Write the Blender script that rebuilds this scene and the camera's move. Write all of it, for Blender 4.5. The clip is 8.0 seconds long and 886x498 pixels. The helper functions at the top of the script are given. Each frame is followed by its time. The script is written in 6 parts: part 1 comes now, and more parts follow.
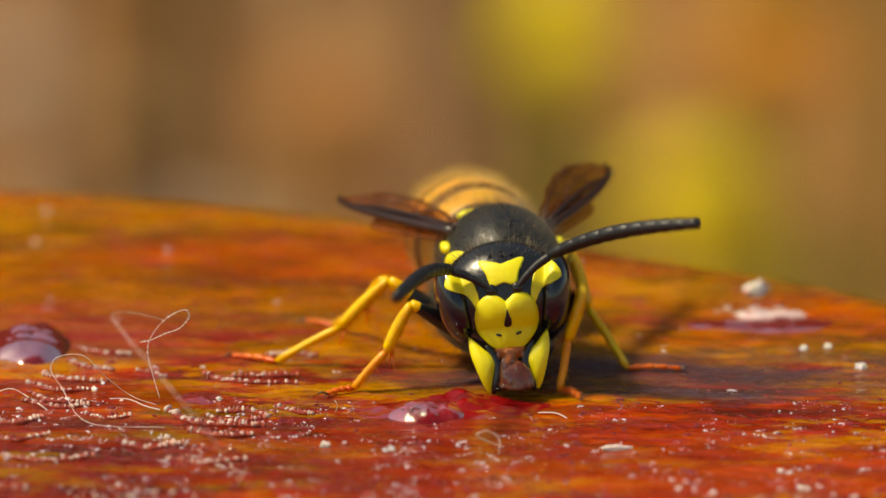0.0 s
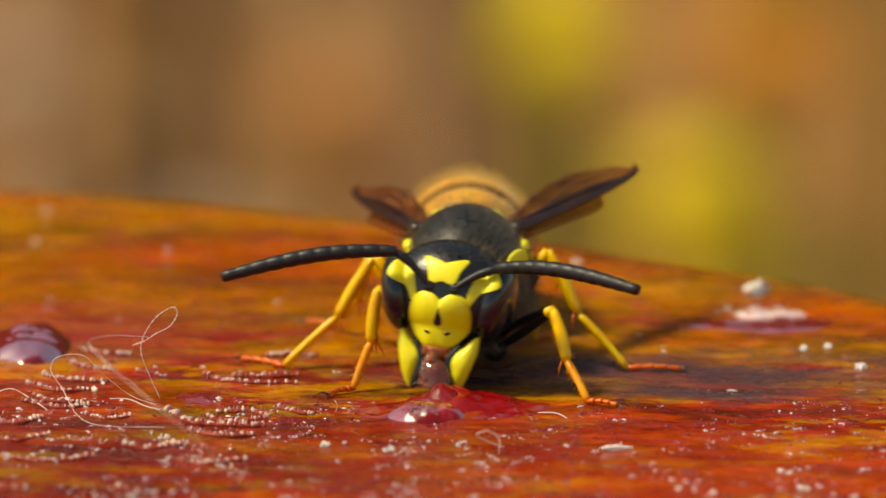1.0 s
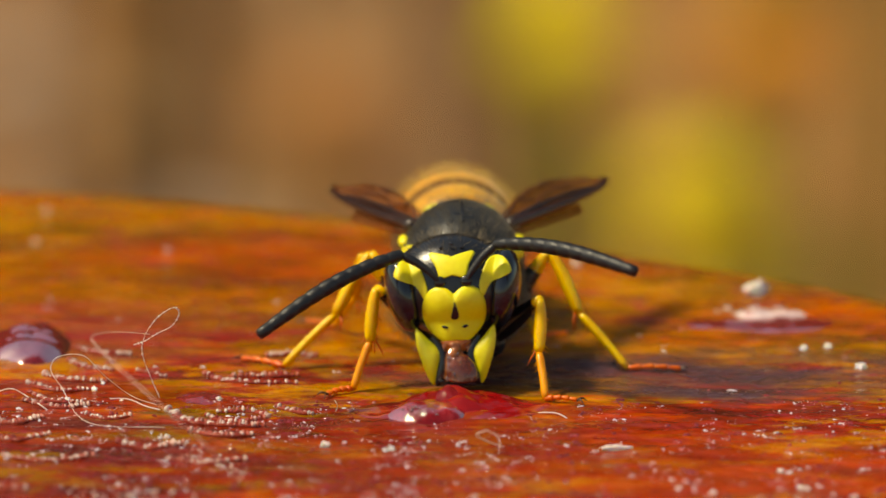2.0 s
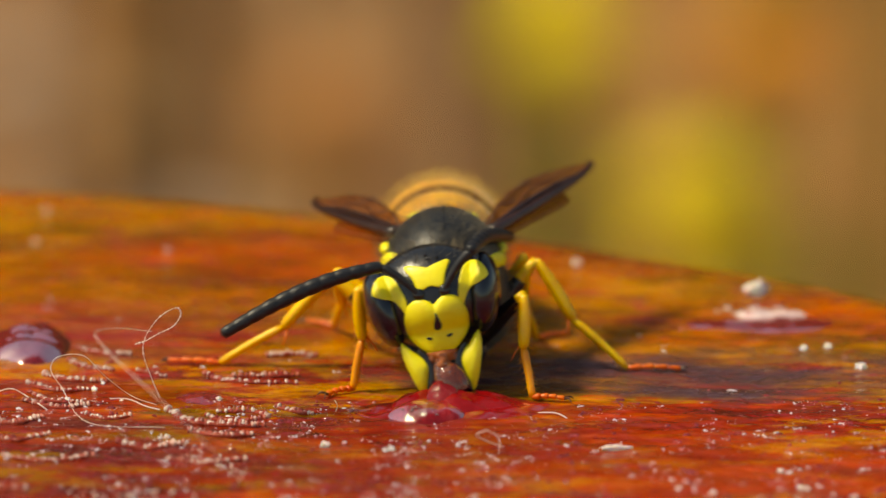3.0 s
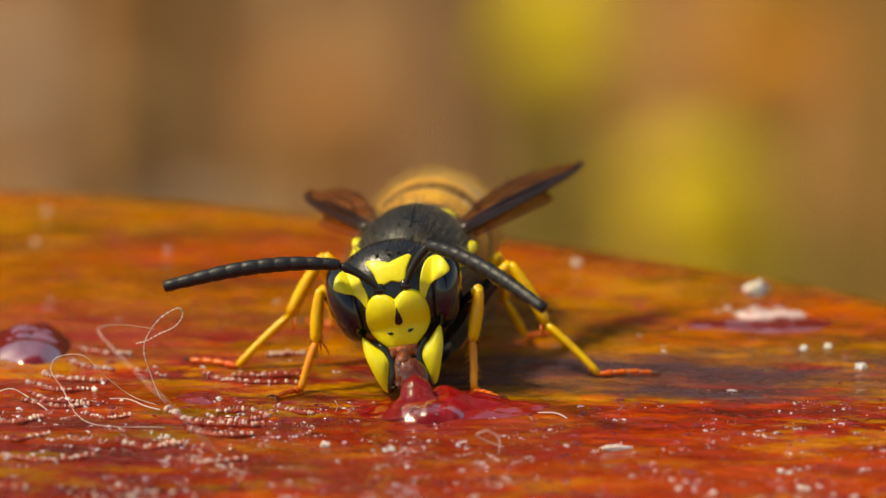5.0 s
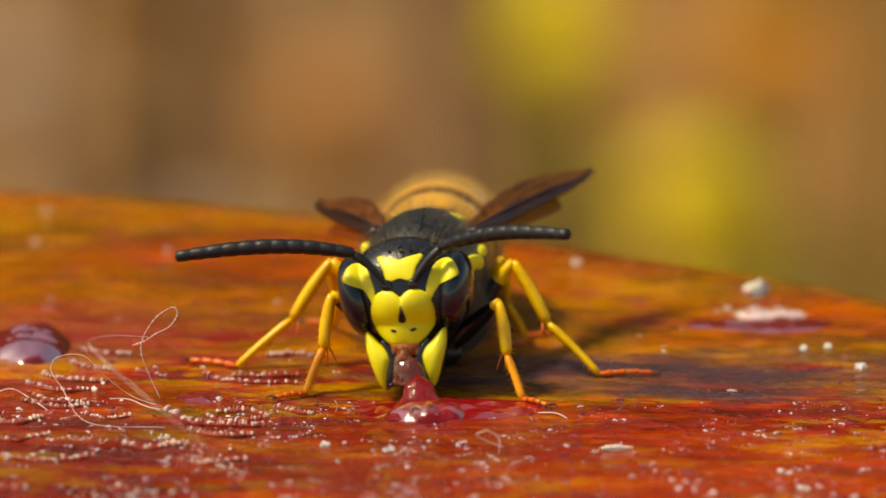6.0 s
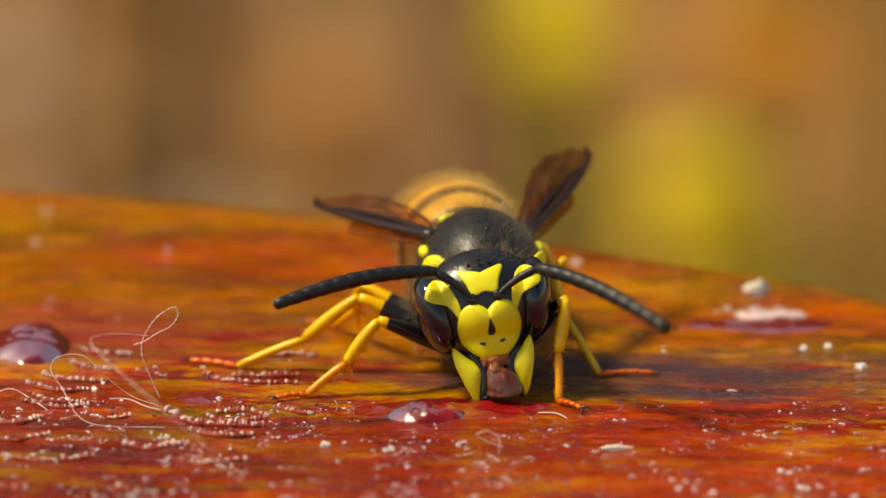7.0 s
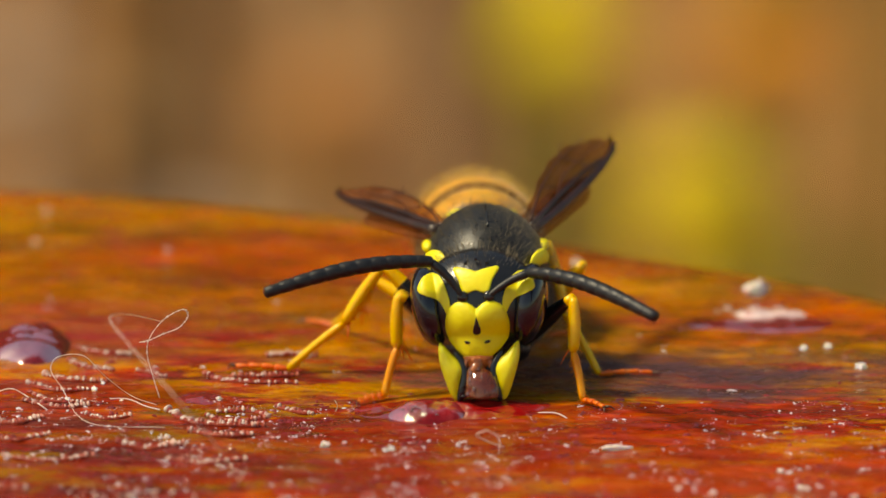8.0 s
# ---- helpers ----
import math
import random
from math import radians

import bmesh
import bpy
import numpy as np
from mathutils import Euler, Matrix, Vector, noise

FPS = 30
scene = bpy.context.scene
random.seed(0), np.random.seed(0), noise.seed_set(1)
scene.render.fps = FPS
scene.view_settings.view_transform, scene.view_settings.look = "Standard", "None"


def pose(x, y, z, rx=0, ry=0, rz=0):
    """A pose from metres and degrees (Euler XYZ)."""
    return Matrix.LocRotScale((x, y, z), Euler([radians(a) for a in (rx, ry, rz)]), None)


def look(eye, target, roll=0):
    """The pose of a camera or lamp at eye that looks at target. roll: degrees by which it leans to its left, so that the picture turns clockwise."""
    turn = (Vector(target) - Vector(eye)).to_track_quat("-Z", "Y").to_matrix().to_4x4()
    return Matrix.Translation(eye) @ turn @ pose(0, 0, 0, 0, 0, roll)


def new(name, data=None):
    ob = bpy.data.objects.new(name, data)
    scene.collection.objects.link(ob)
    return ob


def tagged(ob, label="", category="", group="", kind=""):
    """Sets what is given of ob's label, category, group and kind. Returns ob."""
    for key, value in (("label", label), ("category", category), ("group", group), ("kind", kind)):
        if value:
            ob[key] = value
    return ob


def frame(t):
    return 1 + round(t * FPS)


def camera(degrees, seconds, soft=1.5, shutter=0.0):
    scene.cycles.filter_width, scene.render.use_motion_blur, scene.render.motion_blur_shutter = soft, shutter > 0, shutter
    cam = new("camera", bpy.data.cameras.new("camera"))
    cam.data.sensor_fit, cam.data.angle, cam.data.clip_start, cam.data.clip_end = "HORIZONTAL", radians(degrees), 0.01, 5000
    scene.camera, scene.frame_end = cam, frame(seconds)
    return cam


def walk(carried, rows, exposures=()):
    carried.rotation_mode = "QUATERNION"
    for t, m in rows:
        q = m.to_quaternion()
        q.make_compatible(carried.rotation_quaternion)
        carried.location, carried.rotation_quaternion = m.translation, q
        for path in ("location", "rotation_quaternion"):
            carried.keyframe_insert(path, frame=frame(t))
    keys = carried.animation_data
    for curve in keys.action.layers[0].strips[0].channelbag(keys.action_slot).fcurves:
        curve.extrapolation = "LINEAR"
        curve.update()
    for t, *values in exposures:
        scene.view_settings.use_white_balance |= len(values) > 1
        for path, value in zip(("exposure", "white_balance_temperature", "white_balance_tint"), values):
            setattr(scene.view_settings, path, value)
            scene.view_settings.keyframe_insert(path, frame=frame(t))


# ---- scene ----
MM = 0.001  # the plan below is in millimetres

# ---- camera: a macro lens on a stand ----
EYE = (0.0, -173.618, 47.699)
AIM = (0.0, 1.0354, 4.1529)
cam = camera(7.787, 8.0, soft=1.5, shutter=0.6)
cam.data.dof.use_dof = True
cam.data.dof.focus_distance = 0.1795
cam.data.dof.aperture_fstop = 63.0
STAND = look([v * MM for v in EYE], [v * MM for v in AIM])
walk(cam, [(0.0, STAND), (8.0, STAND)], exposures=[(0.0, -0.13, 8800, 2), (8.0, -0.13, 8800, 2)])

# ---- daylight ----
SUN_ELEVATION = radians(58)
SUN_AZIMUTH = radians(-96)  # from +y towards +x
world = bpy.data.worlds.new("daylight")
scene.world = world
world.use_nodes = True
wn = world.node_tree.nodes
sky = wn.new("ShaderNodeTexSky")
sky.sky_type = "NISHITA"
sky.sun_disc = False
sky.sun_elevation = SUN_ELEVATION
sky.sun_rotation = SUN_AZIMUTH
wn["Background"].inputs["Strength"].default_value = 0.15
world.node_tree.links.new(sky.outputs[0], wn["Background"].inputs["Color"])
sun = new("sun", bpy.data.lights.new("sun", "SUN"))
sun.data.energy = 4.6
sun.data.angle = radians(9)  # a slightly hazy sun
sun.data.color = (1.0, 0.93, 0.82)
sun_from = Vector((math.sin(SUN_AZIMUTH) * math.cos(SUN_ELEVATION), math.cos(SUN_AZIMUTH) * math.cos(SUN_ELEVATION), math.sin(SUN_ELEVATION)))
sun.matrix_world = look(sun_from, (0, 0, 0))


# ---- materials ----
def material(name, colors, rough=0.5, scale=800.0, stretch=(1, 1, 1), bump=0.0, bump_scale=None, coat=0.0, coat_rough=0.1,
             rough_var=0.0, sss=0.0, sss_radius=(0.0006, 0.0003, 0.0001), transmission=0.0, metal=0.0, sheen=0.0, ior=1.5, island=0.0, stops=None, detail=6.0):
    """A procedural surface: colours mixed by noise at two scales, with relief of its own. Scales are per metre."""
    m = bpy.data.materials.new(name)
    m.use_nodes = True
    nt = m.node_tree
    n, ln = nt.nodes, nt.links
    b = n["Principled BSDF"]
    tc = n.new("ShaderNodeTexCoord")
    mp = n.new("ShaderNodeMapping")
    mp.inputs["Scale"].default_value = stretch
    ln.new(tc.outputs["Object"], mp.inputs["Vector"])
    big = n.new("ShaderNodeTexNoise")
    big.inputs["Scale"].default_value = scale
    big.inputs["Detail"].default_value = detail
    big.inputs["Roughness"].default_value = 0.6
    fine = n.new("ShaderNodeTexNoise")
    fine.inputs["Scale"].default_value = scale * 7.3
    fine.inputs["Detail"].default_value = 3.0
    for t in (big, fine):
        ln.new(mp.outputs[0], t.inputs["Vector"])
    mix = n.new("ShaderNodeMath")
    mix.operation = "MULTIPLY_ADD"
    mix.inputs[1].default_value = 0.35
    ln.new(fine.outputs["Fac"], mix.inputs[0])
    sub = n.new("ShaderNodeMath")
    sub.operation = "SUBTRACT"
    sub.inputs[1].default_value = 0.175
    ln.new(big.outputs["Fac"], sub.inputs[0])
    ln.new(sub.outputs[0], mix.inputs[2])
    ramp = n.new("ShaderNodeValToRGB")
    cr = ramp.color_ramp
    k = len(colors)
    pos = stops or [0.32 + 0.36 * i / max(1, k - 1) for i in range(k)]
    for i, c in enumerate(colors):
        e = cr.elements[i] if i < 2 else cr.elements.new(pos[i])
        e.position, e.color = pos[i], (*c, 1)
    ln.new(mix.outputs[0], ramp.inputs[0])
    col = ramp.outputs[0]
    if island:
        geo = n.new("ShaderNodeNewGeometry")
        hsv = n.new("ShaderNodeHueSaturation")
        mr = n.new("ShaderNodeMapRange")
        mr.inputs[3].default_value, mr.inputs[4].default_value = 1 - island, 1 + island
        ln.new(geo.outputs["Random Per Island"], mr.inputs[0])
        ln.new(mr.outputs[0], hsv.inputs["Value"])
        ln.new(col, hsv.inputs["Color"])
        col = hsv.outputs[0]
    ln.new(col, b.inputs["Base Color"])
    b.inputs["Roughness"].default_value = rough
    if rough_var:
        rr = n.new("ShaderNodeMapRange")
        rr.inputs[1].default_value, rr.inputs[2].default_value = 0.3, 0.7
        rr.inputs[3].default_value, rr.inputs[4].default_value = max(0.02, rough - rough_var), rough + rough_var
        ln.new(fine.outputs["Fac"], rr.inputs[0])
        ln.new(rr.outputs[0], b.inputs["Roughness"])
    b.inputs["Metallic"].default_value = metal
    b.inputs["IOR"].default_value = ior
    b.inputs["Coat Weight"].default_value = coat
    b.inputs["Coat Roughness"].default_value = coat_rough
    b.inputs["Transmission Weight"].default_value = transmission
    b.inputs["Sheen Weight"].default_value = sheen
    if sss:
        b.inputs["Subsurface Weight"].default_value = sss
        b.inputs["Subsurface Radius"].default_value = sss_radius
        b.inputs["Subsurface Scale"].default_value = 1.0
    if bump:
        bt = n.new("ShaderNodeTexNoise")
        bt.inputs["Scale"].default_value = bump_scale or scale * 4
        bt.inputs["Detail"].default_value = 4.0
        ln.new(mp.outputs[0], bt.inputs["Vector"])
        bp = n.new("ShaderNodeBump")
        bp.inputs["Strength"].default_value = 1.0
        bp.inputs["Distance"].default_value = bump
        ln.new(bt.outputs["Fac"], bp.inputs["Height"])
        ln.new(bp.outputs[0], b.inputs["Normal"])
    return m


def board_material():
    """Varnished orange wood, stained red where jam has sunk in and dried, with a dark purple patch, streaks and a
    pitted gloss.
    """
    m = bpy.data.materials.new("varnished_wood")
    m.use_nodes = True
    n, ln = m.node_tree.nodes, m.node_tree.links
    b = n["Principled BSDF"]
    tc = n.new("ShaderNodeTexCoord")

    def tex(scale, stretch, detail=8.0, rough=0.62, offset=0.0):
        mp = n.new("ShaderNodeMapping")
        mp.inputs["Scale"].default_value = stretch
        mp.inputs["Location"].default_value = (offset, offset * 0.7, 0)
        t = n.new("ShaderNodeTexNoise")
        t.inputs["Scale"].default_value, t.inputs["Detail"].default_value, t.inputs["Roughness"].default_value = scale, detail, rough
        ln.new(tc.outputs["Object"], mp.inputs["Vector"])
        ln.new(mp.outputs[0], t.inputs["Vector"])
        return t.outputs["Fac"]

    def ramp(fac, stops):
        r = n.new("ShaderNodeValToRGB")
        for k, (p, c) in enumerate(stops):
            e = r.color_ramp.elements[k] if k < 2 else r.color_ramp.elements.new(p)
            e.position, e.color = p, (*c, 1)
        ln.new(fac, r.inputs[0])
        return r.outputs[0]

    def calc(op, x, y):
        k = n.new("ShaderNodeMath")
        k.operation = op
        for s, v in zip(k.inputs, (x, y)):
            if isinstance(v, float):
                s.default_value = v
            else:
                ln.new(v, s)
        return k.outputs[0]

    def blend(fac, x, y):
        k = n.new("ShaderNodeMix")
        k.data_type = "RGBA"
        for s, v in ((k.inputs[0], fac), (k.inputs[6], x), (k.inputs[7], y)):
            ln.new(v, s)
        return k.outputs[2]
    wood = ramp(tex(230, (0.4, 1.0, 1), 11.0, 0.68), [(0.36, (0.16, 0.065, 0.003)), (0.45, (0.32, 0.12, 0.003)), (0.54, (0.47, 0.16, 0.002)), (0.64, (0.5, 0.1, 0.003))])
    stain = ramp(tex(420, (0.4, 1.0, 1), 10.0, 0.66, offset=0.3), [(0.34, (0.13, 0.008, 0.005)), (0.43, (0.25, 0.014, 0.005)), (0.52, (0.38, 0.032, 0.003)), (0.63, (0.5, 0.11, 0.003))])
    sep = n.new("ShaderNodeSeparateXYZ")
    ln.new(tc.outputs["Object"], sep.inputs[0])
    reach = calc("MULTIPLY", calc("ADD", calc("SUBTRACT", sep.outputs["Y"], 0.0012), calc("MULTIPLY", calc("MINIMUM", sep.outputs["X"], 0.0), 0.18)), -22.0)
    soak = calc("ADD", calc("SUBTRACT", tex(260, (0.35, 1.0, 1), 12.0, 0.74, offset=0.7), 0.5), reach)
    soak = calc("ADD", calc("MULTIPLY", soak, 32.0), 0.5)
    clamp = n.new("ShaderNodeClamp")
    ln.new(soak, clamp.inputs[0])
    streak = n.new("ShaderNodeMapRange")
    streak.inputs[1].default_value, streak.inputs[2].default_value, streak.inputs[3].default_value, streak.inputs[4].default_value = 0.46, 0.54, 0.8, 1.08
    ln.new(tex(900, (0.35, 1, 1), 7.0, 0.66, offset=5.0), streak.inputs[0])
    tone = n.new("ShaderNodeVectorMath")
    tone.operation = "SCALE"
    ln.new(blend(clamp.outputs[0], wood, stain), tone.inputs[0])
    fibres = n.new("ShaderNodeMapRange")
    fibres.inputs[1].default_value, fibres.inputs[2].default_value, fibres.inputs[3].default_value, fibres.inputs[4].default_value = 0.42, 0.58, 0.84, 1.12
    ln.new(tex(2300, (0.3, 1, 1), 4.0, 0.6, offset=15.0), fibres.inputs[0])
    ln.new(calc("MULTIPLY", streak.outputs[0], fibres.outputs[0]), tone.inputs["Scale"])

    def ragged_patch(cx, cy, rx, ry, offset):
        """How far a point lies inside an oval with a ragged edge."""
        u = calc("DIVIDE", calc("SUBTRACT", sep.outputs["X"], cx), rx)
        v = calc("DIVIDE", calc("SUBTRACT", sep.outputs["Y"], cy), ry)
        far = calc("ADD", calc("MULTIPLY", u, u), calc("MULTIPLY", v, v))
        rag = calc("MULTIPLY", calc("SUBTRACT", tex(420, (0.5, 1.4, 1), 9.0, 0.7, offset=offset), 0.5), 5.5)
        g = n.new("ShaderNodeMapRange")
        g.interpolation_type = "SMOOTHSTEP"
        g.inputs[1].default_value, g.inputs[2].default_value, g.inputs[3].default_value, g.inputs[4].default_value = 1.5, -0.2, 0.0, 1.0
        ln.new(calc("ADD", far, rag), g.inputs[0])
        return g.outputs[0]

    def tinted(fac, x, dye, way="MULTIPLY"):
        k = n.new("ShaderNodeMix")
        k.data_type, k.blend_type = "RGBA", way
        k.inputs[7].default_value = (*dye, 1)
        ln.new(fac, k.inputs[0])
        ln.new(x, k.inputs[6])
        return k.outputs[2]
    def flecks(scale, low, high, most, offset, across=0.3):
        """Small ragged patches drawn out along the grain."""
        g = n.new("ShaderNodeMapRange")
        g.inputs[1].default_value, g.inputs[2].default_value, g.inputs[3].default_value, g.inputs[4].default_value = low, high, 0.0, most
        ln.new(tex(scale, (across, 1, 1), 9.0, 0.7, offset=offset), g.inputs[0])
        return g.outputs[0]
    paint = tinted(flecks(700, 0.53, 0.57, 0.55, 43.0), tone.outputs[0], (0.14, 0.022, 0.014), "MIX")
    paint = tinted(flecks(800, 0.54, 0.59, 0.6, 47.0), paint, (0.5, 0.2, 0.003), "MIX")
    paint = tinted(flecks(1500, 0.57, 0.61, 0.5, 53.0, 0.5), paint, (0.4, 0.03, 0.06), "MIX")
    paint = tinted(ragged_patch(-0.009, -0.0045, 0.009, 0.006, 11.0), paint, (0.6, 0.72, 1.0))
    # dark purple patch right of the middle, mixed over the colour
    paint = tinted(ragged_patch(0.0064, 0.0031, 0.009, 0.0025, 13.0), paint, (0.075, 0.036, 0.045), "MIX")
    paint = tinted(calc("MULTIPLY", ragged_patch(0.0085, -0.0068, 0.006, 0.003, 29.0), 0.5), paint, (0.42, 0.055, 0.006), "MIX")
    paint = tinted(calc("MULTIPLY", ragged_patch(-0.0105, 0.0075, 0.006, 0.0035, 31.0), 0.7), paint, (0.3, 0.03, 0.03), "MIX")
    paint = tinted(calc("MULTIPLY", ragged_patch(0.0008, -0.0046, 0.0062, 0.0046, 37.0), 0.75), paint, (0.2, 0.012, 0.005), "MIX")
    paint = tinted(ragged_patch(-0.008, 0.013, 0.011, 0.008, 17.0), paint, (0.82, 0.66, 0.85))
    paint = tinted(ragged_patch(-0.002, 0.0165, 0.012, 0.0035, 19.0), paint, (1.0, 0.56, 0.9))
    paint = tinted(ragged_patch(0.0095, 0.009, 0.005, 0.003, 23.0), paint, (0.95, 0.5, 1.0))
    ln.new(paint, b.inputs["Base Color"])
    rr = n.new("ShaderNodeMapRange")
    rr.inputs[1].default_value, rr.inputs[2].default_value, rr.inputs[3].default_value, rr.inputs[4].default_value = 0.48, 0.6, 0.13, 0.36
    ln.new(tex(420, (0.6, 1, 1), 8.0, offset=4.0), rr.inputs[0])
    ln.new(rr.outputs[0], b.inputs["Roughness"])
    b.inputs["IOR"].default_value = 1.22
    b.inputs["Subsurface Weight"].default_value = 0.35
    b.inputs["Subsurface Radius"].default_value = (0.0012, 0.0005, 0.0002)
    b.inputs["Subsurface Scale"].default_value = 1.0
    crease = calc("ABSOLUTE", calc("SUBTRACT", tex(520, (0.6, 1, 1), 3.0, offset=2.0), 0.5), 0.0)
    h = calc("ADD", calc("MULTIPLY", crease, 3.0), calc("ADD", calc("MULTIPLY", tex(1300, (0.9, 1, 1), 0.5), 1.8), calc("MULTIPLY", tex(3600, (0.9, 1, 1), 0.0), 0.75)))
    bp = n.new("ShaderNodeBump")
    bp.inputs["Distance"].default_value = 0.00005
    ln.new(h, bp.inputs["Height"])
    ln.new(bp.outputs[0], b.inputs["Normal"])
    wet = n.new("ShaderNodeMapRange")
    wet.inputs[1].default_value, wet.inputs[2].default_value, wet.inputs[3].default_value, wet.inputs[4].default_value = 0.44, 0.58, 0.2, 1.0
    ln.new(tex(330, (0.7, 1, 1), 5.0, offset=9.0), wet.inputs[0])
    ripple = calc("ADD", calc("MULTIPLY", tex(1900, (0.7, 1, 1), 1.0, offset=6.0), 1.0), calc("MULTIPLY", tex(6500, (0.8, 1, 1), 0.0, offset=8.0), 0.22))
    film = n.new("ShaderNodeBump")
    film.inputs["Distance"].default_value = 0.0003
    ln.new(calc("MULTIPLY", ripple, wet.outputs[0]), film.inputs["Height"])
    ln.new(film.outputs[0], b.inputs["Coat Normal"])
    b.inputs["Coat Weight"].default_value = 0.28
    b.inputs["Coat Roughness"].default_value = 0.05
    b.inputs["Coat IOR"].default_value = 1.42
    return m


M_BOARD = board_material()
M_JAM = material("red_jam", [(0.2, 0.002, 0.004), (0.35, 0.007, 0.009)], rough=0.06, scale=600, bump=0.00004, bump_scale=2600, transmission=0.2, ior=1.42)
M_PULL = material("pink_jam", [(0.3, 0.004, 0.01), (0.4, 0.014, 0.022), (0.52, 0.09, 0.09)], rough=0.06, scale=900, bump=0.00006, bump_scale=3000, transmission=0.5, ior=1.42, stops=[0.36, 0.53, 0.7], sss=0.3, sss_radius=(0.0008, 0.0003, 0.0002))


def crust_material():
    """Dried sugar beads with a wet gloss, some clear red, some pale with white highlights put into the colour."""
    m = material("sugar_crust", [(0.7, 0.5, 0.42), (0.97, 0.9, 0.86)], rough=0.14, scale=2500, transmission=0.15, coat=0.5, ior=1.5)
    n, ln = m.node_tree.nodes, m.node_tree.links
    b = n["Principled BSDF"]
    own = n.new("ShaderNodeObjectInfo")
    r = n.new("ShaderNodeValToRGB")
    for k, (p, c) in enumerate([(0.0, (0.4, 0.03, 0.03)), (0.35, (0.65, 0.22, 0.17)), (0.55, (0.88, 0.66, 0.6)), (1.0, (0.97, 0.92, 0.9))]):
        e = r.color_ramp.elements[k] if k < 2 else r.color_ramp.elements.new(p)
        e.position, e.color = p, (*c, 1)
    ln.new(own.outputs["Random"], r.inputs[0])
    mx = n.new("ShaderNodeMix")
    mx.data_type, mx.blend_type = "RGBA", "MULTIPLY"
    mx.inputs[0].default_value = 1.0
    old = b.inputs["Base Color"].links[0].from_socket
    ln.new(old, mx.inputs[6])
    ln.new(r.outputs[0], mx.inputs[7])
    ln.new(mx.outputs[2], b.inputs["Base Color"])
    return m


M_CRUST = crust_material()


def grain_material():
    """Sugar grains, each its own tint from clear red to a bluish white that paints in wet glints."""
    m = material("glint_grain", [(0.82, 0.8, 0.86), (0.95, 0.94, 1.0)], rough=0.07, scale=900, transmission=0.2, ior=1.5, coat=0.8)
    n, ln = m.node_tree.nodes, m.node_tree.links
    b = n["Principled BSDF"]
    own = n.new("ShaderNodeNewGeometry")
    r = n.new("ShaderNodeValToRGB")
    for k, (p, c) in enumerate([(0.0, (0.5, 0.08, 0.07)), (0.3, (0.8, 0.4, 0.38)), (0.5, (0.9, 0.8, 0.82)), (1.0, (0.97, 0.97, 1.0))]):
        e = r.color_ramp.elements[k] if k < 2 else r.color_ramp.elements.new(p)
        e.position, e.color = p, (*c, 1)
    ln.new(own.outputs["Random Per Island"], r.inputs[0])
    mx = n.new("ShaderNodeMix")
    mx.data_type, mx.blend_type = "RGBA", "MULTIPLY"
    mx.inputs[0].default_value = 1.0
    ln.new(b.inputs["Base Color"].links[0].from_socket, mx.inputs[6])
    ln.new(r.outputs[0], mx.inputs[7])
    ln.new(mx.outputs[2], b.inputs["Base Color"])
    return m


M_GLINT_GRAIN = grain_material()
M_CRUMB = material("white_crumb", [(0.7, 0.6, 0.55), (0.92, 0.88, 0.85)], rough=0.5, scale=3000, bump=0.00003, bump_scale=8000, sss=0.3)
M_LUMP = material("bubbly_red_jam", [(0.26, 0.004, 0.008), (0.42, 0.012, 0.02), (0.55, 0.045, 0.055)], rough=0.05, scale=1100, bump=0.00005, bump_scale=3000, transmission=0.4, ior=1.42, sss=0.3, sss_radius=(0.0008, 0.0002, 0.0002), stops=[0.4, 0.56, 0.72])
M_RIDGE = material("red_sugar_ridge", [(0.3, 0.02, 0.012), (0.46, 0.07, 0.03)], rough=0.12, scale=1600, bump=0.00005, bump_scale=6000, transmission=0.35, ior=1.42)
M_DROPLET = material("red_syrup", [(0.16, 0.008, 0.012), (0.34, 0.03, 0.03)], rough=0.05, scale=900, ior=1.5, coat=1.0, coat_rough=0.03)
# whitish colour that stands in for sky reflected on the wet smear
M_SKY_SHEEN = material("sugary_sky_sheen", [(0.3, 0.05, 0.06), (0.6, 0.4, 0.4), (0.8, 0.7, 0.7)], rough=0.3, scale=1400, stretch=(0.5, 1, 1), bump=0.00003, bump_scale=5000, stops=[0.38, 0.5, 0.62])
M_FIBRE = material("pale_fibre", [(0.62, 0.52, 0.46), (0.8, 0.72, 0.66)], rough=0.35, scale=4000, sss=0.2)
M_YELLOW = material("yellow_cuticle", [(0.8, 0.68, 0.015), (0.9, 0.8, 0.03)], rough=0.45, scale=900, bump=0.000006, bump_scale=14000, coat=0.06, coat_rough=0.15,
                    sss=0.12, sss_radius=(0.0003, 0.0002, 0.00005))
M_BLACK = material("black_cuticle", [(0.004, 0.004, 0.005), (0.013, 0.013, 0.015)], rough=0.26, scale=2000, bump=0.000012, bump_scale=12000, coat=0.2)
M_THORAX = material("black_downy_cuticle", [(0.004, 0.004, 0.004), (0.012, 0.011, 0.01)], rough=0.38, scale=700, bump=0.000012, bump_scale=14000, sheen=0.08, ior=1.45, rough_var=0.16)
M_EYE = material("compound_eye", [(0.003, 0.004, 0.01), (0.008, 0.009, 0.018)], rough=0.12, scale=1500, bump=0.000003, bump_scale=26000, coat=0.6, coat_rough=0.08, ior=1.42)
M_ANTENNA = material("black_antenna", [(0.003, 0.003, 0.005), (0.011, 0.011, 0.014)], rough=0.46, scale=5000, bump=0.000014, bump_scale=14000, rough_var=0.12)
